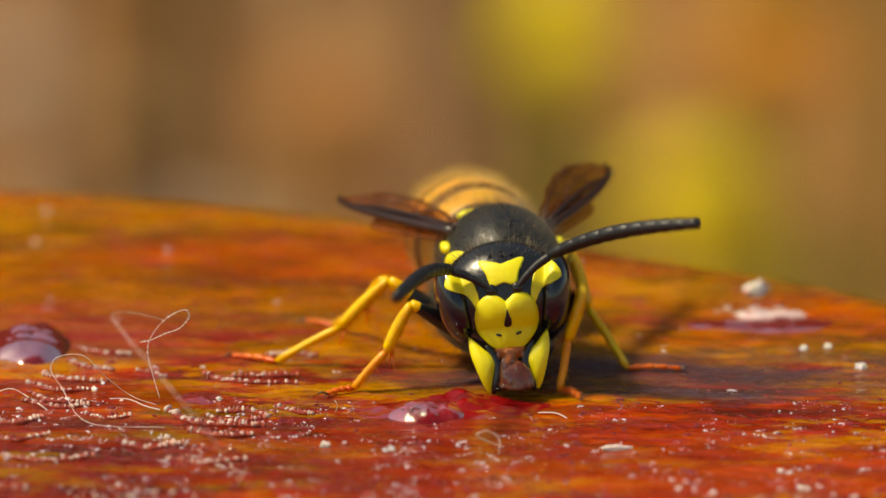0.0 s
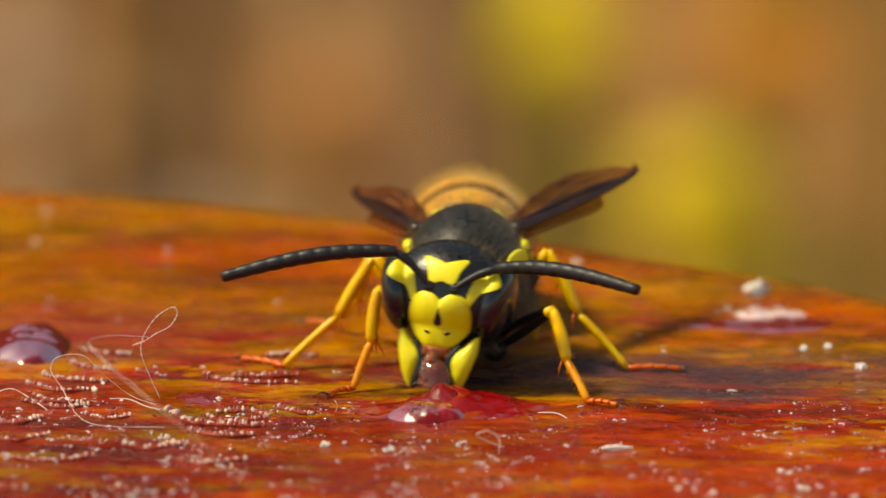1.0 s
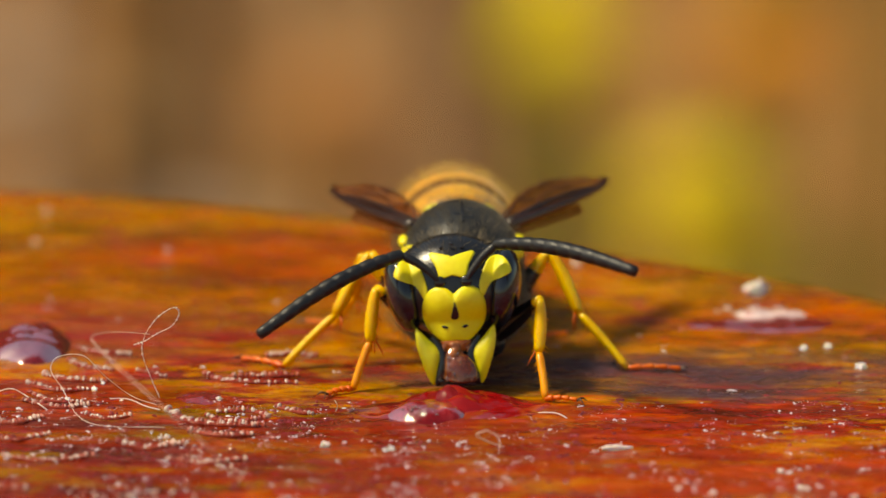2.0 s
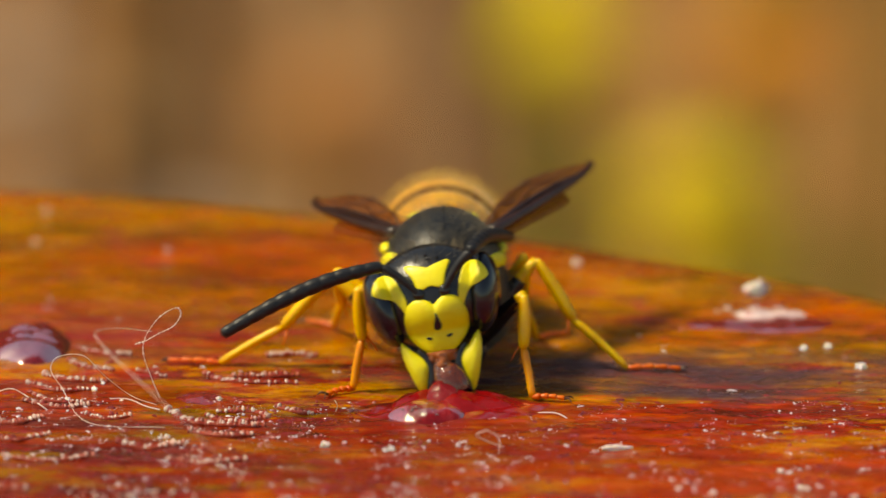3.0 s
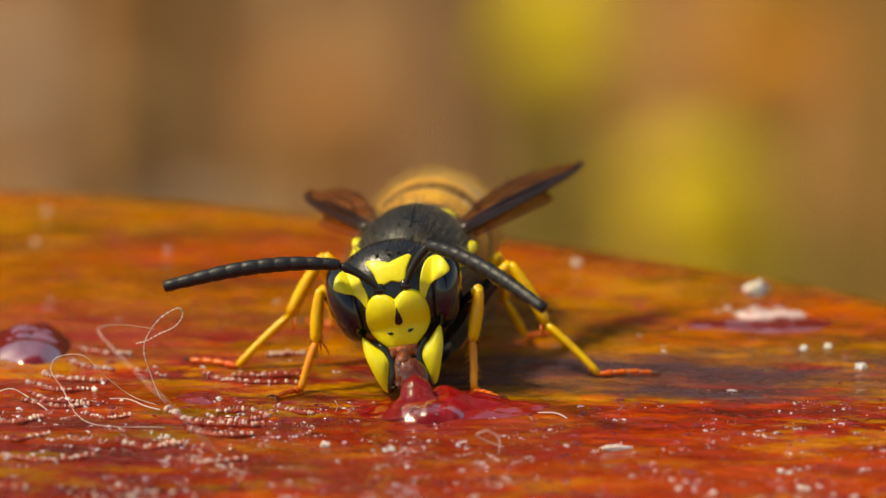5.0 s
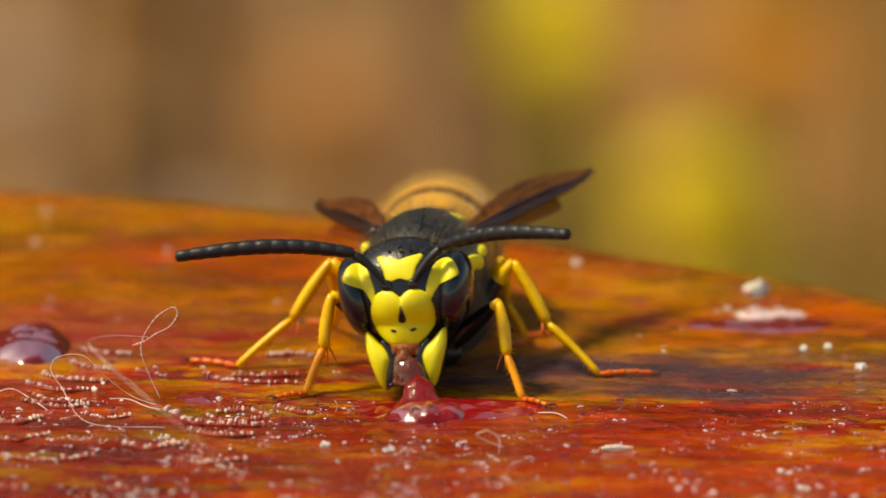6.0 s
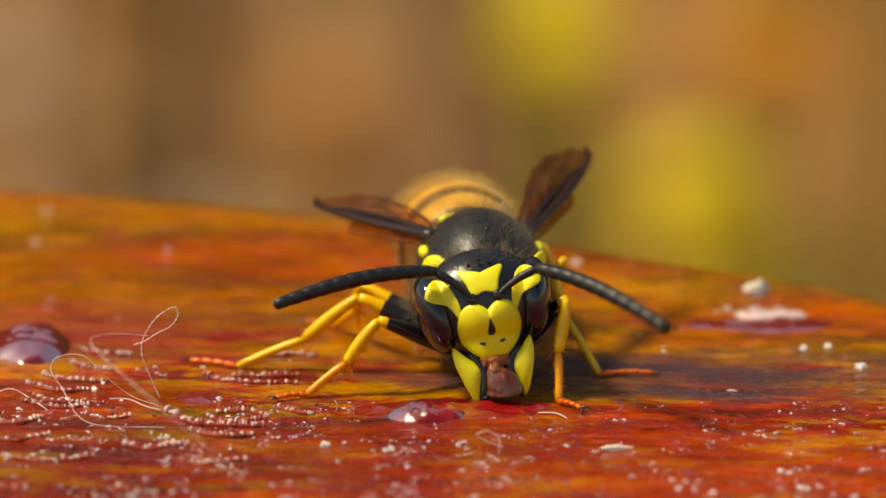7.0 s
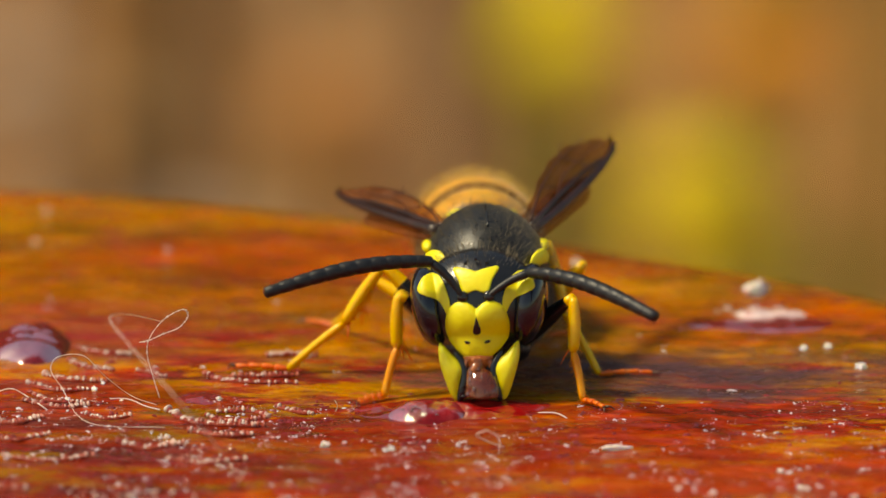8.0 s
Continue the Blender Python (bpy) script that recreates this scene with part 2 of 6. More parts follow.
M_LEG = material("yellow_leg", [(0.84, 0.42, 0.005), (0.92, 0.56, 0.01)], rough=0.32, scale=1200, bump=0.000008, bump_scale=9000, sss=0.25, sss_radius=(0.0004, 0.0002, 0.00004))
M_FOOT = material("orange_foot", [(0.62, 0.07, 0.003), (0.78, 0.15, 0.004)], rough=0.34, scale=2000, bump=0.00001, bump_scale=9000, sss=0.25)
M_AMBER = material("amber_leg", [(0.78, 0.24, 0.004), (0.9, 0.36, 0.007)], rough=0.33, scale=1500, bump=0.000008, bump_scale=9000, sss=0.25, sss_radius=(0.0004, 0.0002, 0.00004))
M_TERGITE = material("golden_tergite", [(0.62, 0.26, 0.004), (0.76, 0.37, 0.008)], rough=0.5, scale=1000, bump=0.00001, bump_scale=9000, sheen=0.3, sss=0.2, sss_radius=(0.0006, 0.0003, 0.0001))
M_BAND = material("brown_band", [(0.1, 0.035, 0.005), (0.2, 0.08, 0.01)], rough=0.4, scale=1000, bump=0.00001, bump_scale=9000)
M_HAIR = material("golden_hair", [(0.5, 0.28, 0.05), (0.66, 0.42, 0.1)], rough=0.4, scale=900)
M_DOWN = material("grey_down", [(0.1, 0.075, 0.04), (0.24, 0.18, 0.1)], rough=0.45, scale=900)
M_VEIN = material("brown_vein", [(0.045, 0.012, 0.005), (0.09, 0.025, 0.01)], rough=0.35, scale=1200)
M_COSTA = material("dark_wing_edge", [(0.012, 0.005, 0.006), (0.035, 0.012, 0.01)], rough=0.35, scale=1200)
M_MOUTH = material("brown_mouthpart", [(0.18, 0.035, 0.01), (0.6, 0.2, 0.07)], rough=0.1, scale=2600, bump=0.00007, bump_scale=5000, transmission=0.3)
M_LIP = material("orange_brown_lip", [(0.3, 0.07, 0.012), (0.6, 0.2, 0.03)], rough=0.18, scale=1500, bump=0.00003, bump_scale=5000, sss=0.2)
M_WET = material("dark_wet_jam", [(0.22, 0.006, 0.016), (0.4, 0.02, 0.03)], rough=0.05, scale=500, transmission=0.5, ior=1.45)
M_SYRUP = material("amber_syrup", [(0.3, 0.06, 0.022), (0.55, 0.22, 0.13), (0.84, 0.68, 0.64)], rough=0.04, scale=500, bump=0.00004, bump_scale=3000, transmission=0.6, ior=1.4, coat=1.0, coat_rough=0.02, sss=0.2, sss_radius=(0.0008, 0.0004, 0.0002), stops=[0.4, 0.54, 0.7])
M_BUBBLE = material("clear_bubble", [(0.62, 0.42, 0.4), (0.8, 0.66, 0.65)], rough=0.03, scale=900, transmission=0.85, ior=1.4, coat=0.5, coat_rough=0.02)


def membrane():
    """Thin brown wing skin that lets part of the light through."""
    m = bpy.data.materials.new("wing_membrane")
    m.use_nodes = True
    n, ln = m.node_tree.nodes, m.node_tree.links
    b = n["Principled BSDF"]
    tc = n.new("ShaderNodeTexCoord")
    t = n.new("ShaderNodeTexNoise")
    t.inputs["Scale"].default_value = 900
    ln.new(tc.outputs["Object"], t.inputs["Vector"])
    r = n.new("ShaderNodeValToRGB")
    r.color_ramp.elements[0].position, r.color_ramp.elements[0].color = 0.35, (0.13, 0.045, 0.02, 1)
    r.color_ramp.elements[1].position, r.color_ramp.elements[1].color = 0.65, (0.3, 0.12, 0.05, 1)
    ln.new(t.outputs["Fac"], r.inputs[0])
    ln.new(r.outputs[0], b.inputs["Base Color"])
    b.inputs["Roughness"].default_value = 0.25
    clear = n.new("ShaderNodeBsdfTransparent")
    clear.inputs[0].default_value = (0.75, 0.5, 0.36, 1)
    mx = n.new("ShaderNodeMixShader")
    mx.inputs[0].default_value = 0.56
    ln.new(b.outputs[0], mx.inputs[1])
    ln.new(clear.outputs[0], mx.inputs[2])
    ln.new(mx.outputs[0], n["Material Output"].inputs["Surface"])
    return m


M_MEMBRANE = membrane()
M_SOIL = material("dry_soil", [(0.13, 0.055, 0.014), (0.25, 0.108, 0.026), (0.33, 0.15, 0.045), (0.24, 0.085, 0.018)], rough=0.9, scale=7, bump=0.01, bump_scale=40, stops=[0.3, 0.45, 0.58, 0.7])
# for the unseen wall that blocks low sky in reflections
M_SKY_BLOCK = material("sky_block_brown", [(0.03, 0.02, 0.006), (0.1, 0.06, 0.018), (0.2, 0.09, 0.03)], rough=0.9, scale=2.5, bump=0.02, bump_scale=25)
M_PETAL = material("yellow_petal", [(0.6, 0.44, 0.002), (0.72, 0.55, 0.003)], rough=0.55, scale=120, sss=0.0)
M_PETAL_ORANGE = material("orange_petal", [(0.62, 0.22, 0.001), (0.76, 0.3, 0.002)], rough=0.7, scale=120)
M_STEM = material("green_stem", [(0.2, 0.19, 0.015), (0.34, 0.3, 0.025)], rough=0.6, scale=60)
M_STRAW = material("dry_straw", [(0.4, 0.225, 0.1), (0.55, 0.34, 0.18)], rough=0.7, scale=40, stretch=(1, 1, 0.15))
M_DARK = material("dark_stalk", [(0.13, 0.065, 0.018), (0.2, 0.105, 0.03)], rough=0.7, scale=40)
M_PALE = material("pale_dead_stalk", [(0.32, 0.22, 0.15), (0.43, 0.32, 0.23)], rough=0.7, scale=40, stretch=(1, 1, 0.15))
M_OLIVE = material("olive_stalk", [(0.24, 0.15, 0.025), (0.36, 0.23, 0.04)], rough=0.7, scale=40)
M_RUST = material("rusty_stalk", [(0.4, 0.16, 0.04), (0.52, 0.24, 0.07)], rough=0.7, scale=40, stretch=(1, 1, 0.15))


# ---- mesh helpers; shapes are in millimetres ----
def part(name, bm, mats, parent=None, label="", smooth=True):
    me = bpy.data.meshes.new(name)
    bmesh.ops.recalc_face_normals(bm, faces=bm.faces)
    bm.to_mesh(me)
    bm.free()
    me.transform(Matrix.Scale(MM, 4))
    for m in mats if isinstance(mats, (list, tuple)) else [mats]:
        me.materials.append(m)
    if smooth:
        me.polygons.foreach_set("use_smooth", [True] * len(me.polygons))
    ob = new(name, me)
    ob.parent = parent
    return tagged(ob, label)


def raw(name, verts, faces, mat, parent=None, label="", smooth=True):
    me = bpy.data.meshes.new(name)
    me.from_pydata([(x * MM, y * MM, z * MM) for x, y, z in verts], [], faces)
    me.materials.append(mat)
    if smooth:
        me.polygons.foreach_set("use_smooth", [True] * len(me.polygons))
    me.update()
    ob = new(name, me)
    ob.parent = parent
    return tagged(ob, label)


def smooth_line(pts, n=8, closed=False):
    """Catmull-Rom line through the points."""
    p = [Vector(q) for q in pts]
    k = len(p)
    out = []
    for i in range(k if closed else k - 1):
        a, b = p[i], p[(i + 1) % k]
        pa = p[i - 1] if (closed or i > 0) else a * 2 - b
        pb = p[(i + 2) % k] if (closed or i + 2 < k) else b * 2 - a
        for j in range(n):
            t = j / n
            out.append(0.5 * (2 * a + (b - pa) * t + (2 * pa - 5 * a + 4 * b - pb) * t * t + (3 * a - pa - 3 * b + pb) * t ** 3))
    if not closed:
        out.append(p[-1])
    return out


def tube(bm, pts, radii, sides=10, flat=1.0, mat=0, mats=None):
    """A tapered tube along pts, closed at both ends; flat squeezes it across."""
    pts = [Vector(p) for p in pts]
    rings = []
    ref = Vector((0.13, 0.31, 0.94))
    for i, p in enumerate(pts):
        d = (pts[min(i + 1, len(pts) - 1)] - pts[max(i - 1, 0)]).normalized()
        u = ref - d * ref.dot(d)
        if u.length < 0.05:
            u = Vector((1, 0, 0)) - d * d.x
        u.normalize()
        ref = u
        v = d.cross(u)
        r = radii[i] if isinstance(radii, (list, tuple)) else radii
        rings.append([bm.verts.new(p + u * (r * math.cos(2 * math.pi * s / sides)) + v * (r * flat * math.sin(2 * math.pi * s / sides))) for s in range(sides)])
    for i in range(len(rings) - 1):
        for s in range(sides):
            f = bm.faces.new((rings[i][s], rings[i][(s + 1) % sides], rings[i + 1][(s + 1) % sides], rings[i + 1][s]))
            f.material_index = mats[i] if mats else mat
    for ring, i in ((rings[0], 0), (rings[-1], -1)):
        f = bm.faces.new(ring)
        f.material_index = mats[i] if mats else mat
    return bm


def blob(bm, centre, radii, turn=(0, 0, 0), u=20, v=12, rough=0.0, seed=0.0, mat=0):
    """A rounded lump; rough makes it uneven."""
    m = pose(*centre, *turn)
    rows = []
    for i in range(v + 1):
        th = math.pi * i / v
        row = []
        for j in range(u if 0 < i < v else 1):
            ph = 2 * math.pi * j / u
            q = Vector((math.sin(th) * math.cos(ph), math.sin(th) * math.sin(ph), math.cos(th)))
            k = 1 + rough * noise.noise(q * 1.7 + Vector((seed, seed * 0.7, 0)))
            row.append(bm.verts.new(m @ Vector((q.x * radii[0] * k, q.y * radii[1] * k, q.z * radii[2] * k))))
        rows.append(row)
    for i in range(v):
        a, b = rows[i], rows[i + 1]
        for j in range(u):
            j2 = (j + 1) % u
            if i == 0:
                f = bm.faces.new((a[0], b[j], b[j2]))
            elif i == v - 1:
                f = bm.faces.new((a[j], b[0], a[j2]))
            else:
                f = bm.faces.new((a[j], b[j], b[j2], a[j2]))
            f.material_index = mat
    return bm


def patch(outline, surface, lift, bulge, rings=7, sink=0.1, n=6):
    """A domed plate over an outline in x and z, laid on a surface y(x, z)."""
    edge = smooth_line([(x, z, 0) for x, z in outline], n, closed=True)
    cx = sum(p.x for p in edge) / len(edge)
    cz = sum(p.y for p in edge) / len(edge)
    bm = bmesh.new()
    grid = []
    for k in range(1, rings + 2):
        r = min(1.0, k / rings)
        row = []
        for p in edge:
            x, z = cx + (p.x - cx) * r, cz + (p.y - cz) * r
            y = surface(x, z) - lift - bulge * (1 - r ** 2.6)
            if k == rings + 1:
                y = surface(x, z) + sink
            row.append(bm.verts.new((x, y, z)))
        grid.append(row)
    c = bm.verts.new((cx, surface(cx, cz) - lift - bulge, cz))
    m = len(edge)
    for j in range(m):
        bm.faces.new((c, grid[0][j], grid[0][(j + 1) % m]))
        for k in range(len(grid) - 1):
            bm.faces.new((grid[k][j], grid[k + 1][j], grid[k + 1][(j + 1) % m], grid[k][(j + 1) % m]))
    return bm


def empty(name):
    ob = new(name)
    ob.empty_display_size = 0.001
    return ob


# ---- the board ----
def edge_depth(x):
    """Where the rounded back edge of the board runs."""
    return 19.2 - 0.53 * x - 0.01 * x * x


def relief(x, y):
    """Height of the worn, sticky surface."""
    v = Vector((x, y, 0))
    h = 0.10 * noise.noise(v * 0.16) + 0.05 * noise.noise(Vector((x * 0.5, y * 0.9, 3.0)))
    h += 0.035 * noise.noise(Vector((x * 1.7, y * 2.6, 7.0))) + 0.016 * noise.noise(Vector((x * 5.0, y * 7.0, 1.0)))
    return h


def board():
    xs = np.linspace(-34, 34, 420)
    ys = np.concatenate([np.linspace(-40, -14, 30), np.linspace(-13.8, 8, 240)])
    verts, faces = [], []
    rows = list(ys)
    nx = len(xs)
    far = 70
    nose = 14
    for y in rows:
        for x in xs:
            verts.append((x, y, relief(x, y)))
    for k in range(1, far + 1):
        for x in xs:
            y = 8 + (edge_depth(x) - 8) * k / far
            verts.append((x, y, relief(x, y)))
    for k in range(1, nose + 1):
        a = math.pi * k / nose
        for x in xs:
            y = edge_depth(x) + 6 * math.sin(a)
            verts.append((x, y, relief(x, y) * (1 - k / nose) - 6 + 6 * math.cos(a)))
    for x in xs:
        verts.append((x, -40, -12))
    total = len(verts) // nx
    for i in range(total - 1):
        for j in range(nx - 1):
            a = i * nx + j
            faces.append((a, a + 1, a + nx + 1, a + nx))
    for j in range(nx - 1):
        a = (total - 1) * nx + j
        faces.append((a, a + 1, j + 1, j))
    faces.append(tuple(i * nx for i in range(total))[::-1])
    faces.append(tuple(i * nx + nx - 1 for i in range(total)))
    top = empty("tabletop")
    tagged(top, "glossy red-orange varnished wooden board smeared with jam", "table", kind="structure")
    raw("board", verts, faces, M_BOARD, top)
    bm = bmesh.new()
    tube(bm, [(0, -8, -750), (0, -8, -400), (0, -8, -11.9)], [16, 15, 16], sides=16)
    part("post", bm, M_BOARD, top, "plain wooden post under the board")
    return top


board()


def on_board(x, y):
    return Vector((x, y, relief(x, y)))


# ---- the wasp ----
def head_width(z):
    if z > -0.25:
        return 1.77
    k = min(1.0, (-0.25 - z) / 1.1)
    return 1.77 - 0.67 * k * k


def head_front(x, z):
    w = head_width(z)
    return -1.25 * math.sqrt(max(0.015, 1 - (x / w) ** 2 - ((z - 0.1) / 1.5) ** 2))


EYE_AT, EYE_SIZE, EYE_LEAN = (1.37, -0.22, 0.02), (0.52, 0.95, 1.12), radians(10)


def eye_front(x, z):
    """Front of the eye bulge, or far back where there is none."""
    dx, dz = abs(x) - EYE_AT[0], z - EYE_AT[2]
    u = dx * math.cos(EYE_LEAN) - dz * math.sin(EYE_LEAN)
    w = dx * math.sin(EYE_LEAN) + dz * math.cos(EYE_LEAN)
    k = 1 - (u / EYE_SIZE[0]) ** 2 - (w / EYE_SIZE[2]) ** 2
    return EYE_AT[1] - EYE_SIZE[1] * math.sqrt(k) if k > 0 else EYE_AT[1] - 1.5 * k


def face(x, z):
    a, b = head_front(x, z), eye_front(x, z)
    h = max(0.0, 1 - abs(a - b) / 0.3)
    return min(a, b) - 0.03 * h * h


def plate_base(x, z):
    """The face under the clypeus, which stays forward towards the mouth."""
    return min(head_front(x, z), -0.98 + 0.35 * x * x, eye_front(x, z) + 0.02)


def jaw_front(x, z):
    """Outer face of the jaws, folded inwards towards the tip and rolled round at the sides."""
    return -0.78 - 0.16 * math.sin(max(0.0, -1.0 - z) * 1.9) + 0.45 * max(0.0, abs(x) - 0.8) ** 2 + 0.25 * max(0.0, 0.6 - abs(x))


def mirrored(half):
    """A full outline from its right half, which runs from the midline up and round to the midline."""
    return list(half) + [(-x, z) for x, z in reversed(half) if abs(x) > 0.001]


def build_head(wasp):
    bm = bmesh.new()
    rows = []
    for i in range(25):
        th = math.pi * i / 24
        z = 0.1 + 1.5 * math.cos(th)
        r = math.sin(th)
        rows.append([bm.verts.new((head_width(z) * r * math.cos(p), r * math.sin(p) * (1.25 if math.sin(p) < 0 else 0.85), z))
                     for p in [2 * math.pi * j / 40 for j in range(40)]])
    for i in range(24):
        for j in range(40):
            bm.faces.new((rows[i][j], rows[i + 1][j], rows[i + 1][(j + 1) % 40], rows[i][(j + 1) % 40]))
    bmesh.ops.remove_doubles(bm, verts=bm.verts, dist=0.002)
    head = part("head", bm, M_BLACK, wasp, "black head with yellow markings")
    clypeus = [(0, -0.08), (0.1, 0.0), (0.24, 0.09), (0.41, 0.125), (0.55, 0.1), (0.66, 0.04), (0.76, -0.07), (0.85, -0.27), (0.89, -0.53), (0.85, -0.82), (0.72, -1.06), (0.52, -1.28), (0.34, -1.41), (0.17, -1.42), (0, -1.39)]
    plate = part("clypeus", patch(mirrored(clypeus), plate_base, 0.03, 0.15, 9, n=5), M_YELLOW, head, "bright yellow heart-shaped face plate")

    def plate_front(x, z):
        r = min(1.0, math.hypot(x / 0.92, (z + 0.62) / 0.78))
        return plate_base(x, z) - 0.03 - 0.15 * (1 - r ** 2.6)
    mark = [(0.01, -0.32), (0.05, -0.44), (0.11, -0.62), (0.1, -0.76), (0.0, -0.81), (-0.1, -0.76), (-0.08, -0.62), (-0.03, -0.46)]
    part("face_mark", patch(mark, plate_front, 0.012, 0.012, 4, 0.05), M_BLACK, head, "black pointed mark")
    for s in (-1, 1):
        dot = [(s * 0.28 + 0.085 * math.cos(a), -1.0 + 0.045 * math.sin(a + s * 0.4)) for a in [k * math.pi / 4 for k in range(8)]]
        part("face_dot", patch(dot, plate_front, 0.012, 0.012, 3, 0.05), M_BLACK, head, "small black dot")
    frons = [(0, 0.42), (0.2, 0.36), (0.36, 0.36), (0.42, 0.52), (0.47, 0.7), (0.57, 0.88), (0.64, 1.02), (0.56, 1.09), (0.35, 1.05), (0.12, 0.99), (0, 0.95)]
    part("frons_mark", patch(mirrored(frons), head_front, 0.02, 0.015, 7, n=5), M_YELLOW, head, "yellow crown-shaped forehead mark")
    for s in (-1, 1):
        bm = bmesh.new()
        blob(bm, (s * EYE_AT[0], EYE_AT[1], EYE_AT[2]), EYE_SIZE, (0, s * math.degrees(EYE_LEAN), 0), 36, 24)
        part("eye", bm, M_EYE, head, "glossy black kidney-shaped eye")
        sinus = [(s * x, z) for x, z in [(1.62, 0.45), (1.58, 0.68), (1.43, 0.88), (1.22, 0.94), (1.0, 0.82), (0.84, 0.52), (0.73, 0.14), (0.74, -0.14), (0.83, -0.2), (0.92, -0.02), (1.09, 0.2), (1.36, 0.3)]]
        part("eye_mark", patch(sinus, face, 0.022, 0.008, 8, 0.12, n=5), M_YELLOW, head, "yellow crescent beside the eye")
        jaw = [(s * x, z) for x, z in [(1.1, -1.02), (1.0, -1.06), (0.8, -1.28), (0.57, -1.5), (0.43, -1.66), (0.4, -1.84), (0.5, -2.1), (0.57, -2.42), (0.66, -2.6), (0.8, -2.42), (0.97, -1.95), (1.1, -1.45)]]
        part("mandible", patch(jaw, jaw_front, 0.03, 0.11, 8, 0.3, n=5), M_YELLOW, head, "broad yellow jaw")
        bm = bmesh.new()
        tube(bm, smooth_line([(s * 0.66, -0.86, -1.25), (s * 0.45, -0.9, -1.56), (s * 0.37, -0.92, -1.9), (s * 0.46, -0.9, -2.28), (s * 0.58, -0.85, -2.62)], 5),
             [0.05, 0.07, 0.085, 0.095, 0.105, 0.11, 0.12, 0.125, 0.13, 0.135, 0.14, 0.14, 0.14, 0.14, 0.14, 0.135, 0.13, 0.12, 0.1, 0.08, 0.05], 10, 0.8)
        for k in range(3):
            blob(bm, (s * (0.34 + 0.05 * k), -0.9, -2.15 - 0.17 * k), (0.11, 0.1, 0.06), (0, 0, 0), 10, 6)
        part("jaw_edge", bm, M_BLACK, head, "black toothed inner edge of the jaw")
        bm = bmesh.new()
        blob(bm, (s * 0.36, -1.2, 0.25), (0.17, 0.12, 0.17), (0, 0, 0), 16, 10)
        part("antenna_socket", bm, M_BLACK, head)
        bm = bmesh.new()
        tube(bm, smooth_line([(s * 0.3, -0.86, -1.35), (s * 0.36, -0.9, -1.7), (s * 0.36, -0.9, -2.05), (s * 0.34, -0.86, -2.5)], 5), [0.1 + 0.02 * math.sin(k * 0.7) for k in range(16)], 12, 0.7)
        part("maxilla", bm, M_MOUTH, head, "wet brown mouthpart")
    gape = [(-0.5, -1.3), (0.5, -1.3), (0.46, -1.8), (0.42, -2.3), (-0.42, -2.3), (-0.46, -1.8)]
    part("mouth", patch(gape, lambda x, z: -0.62, 0.02, 0.05, 4, 0.3), M_BLACK, head, "dark open mouth")
    bm = bmesh.new()
    for k in range(3):
        blob(bm, (0.3 * (k - 1), [-0.86, -0.93, -0.86][k], 1.2 + 0.1 * (k == 1)), (0.06, 0.055, 0.055), (0, 0, 0), 12, 8)
    part("ocelli", bm, M_EYE, head)
    bm = bmesh.new()
    tube(bm, smooth_line([(0, -0.86, -1.5), (0.02, -0.95, -1.7), (-0.01, -0.97, -1.9), (0.03, -0.92, -2.15), (0.02, -0.86, -2.5)], 6),
         [0.15 + 0.02 * math.sin(k * 0.9) for k in range(25)], 18, 1.8)
    for v in bm.verts:
        v.co += Vector((0.8, 1, 0.3)) * (0.05 * noise.noise(v.co * 3.1))
    part("tongue", bm, M_MOUTH, head, "wet amber-brown tongue")
    lip = [(-0.36, -1.36), (0.36, -1.36), (0.38, -1.5), (0.28, -1.66), (0.1, -1.73), (-0.1, -1.73), (-0.28, -1.66), (-0.38, -1.5)]
    part("lip", patch(lip, lambda x, z: -0.98 + 0.3 * x * x - 0.15 * (z + 1.36), 0.02, 0.07, 6, 0.12, n=5), M_LIP, head, "orange-brown wet upper lip")
    bm = bmesh.new()
    n = 26
    tube(bm, smooth_line([(-0.04, -0.96, -1.56), (-0.06, -1.0, -1.8), (0.0, -1.04, -2.05), (0.04, -1.06, -2.3), (0.03, -1.0, -2.62)], 7)[:n],
         [0.09 + 0.17 * math.sin(0.5 * math.pi * min(1, k / 18)) + 0.1 * (k / n) ** 2 for k in range(n)], 24, 1.45)
    for v in bm.verts:
        w = noise.noise(v.co * 2.3 + Vector((4, 0, 0)))
        v.co += Vector((0.08 * w, 0.06 * noise.noise(v.co * 2.7), 0.05 * w))
    syrup = part("syrup_drop", bm, M_SYRUP, head, "cloudy wet syrup drawn up between the jaws")
    # small clear balls added to give the syrup its bright glints
    for x, y, z, r in ((-0.2, -1.22, -1.86, 0.06), (-0.24, -1.3, -2.02, 0.045), (0.1, -1.3, -2.0, 0.04), (-0.1, -1.36, -2.3, 0.06), (0.2, -1.3, -2.36, 0.05), (-0.3, -1.24, -2.42, 0.055), (0.02, -1.2, -1.76, 0.04)):
        bm = bmesh.new()
        blob(bm, (x, y, z), (r, r * 0.8, r * 1.3), (0, 0, 0), 12, 8)
        part("bubble", bm, M_BUBBLE, syrup)
    hairs(head, "head_hair", M_DOWN, [((0, 0, 0.1), (1.72, 1.1, 1.5))], 260, 0.35, 0.006, lambda p: p.z > 0.9)
    return head


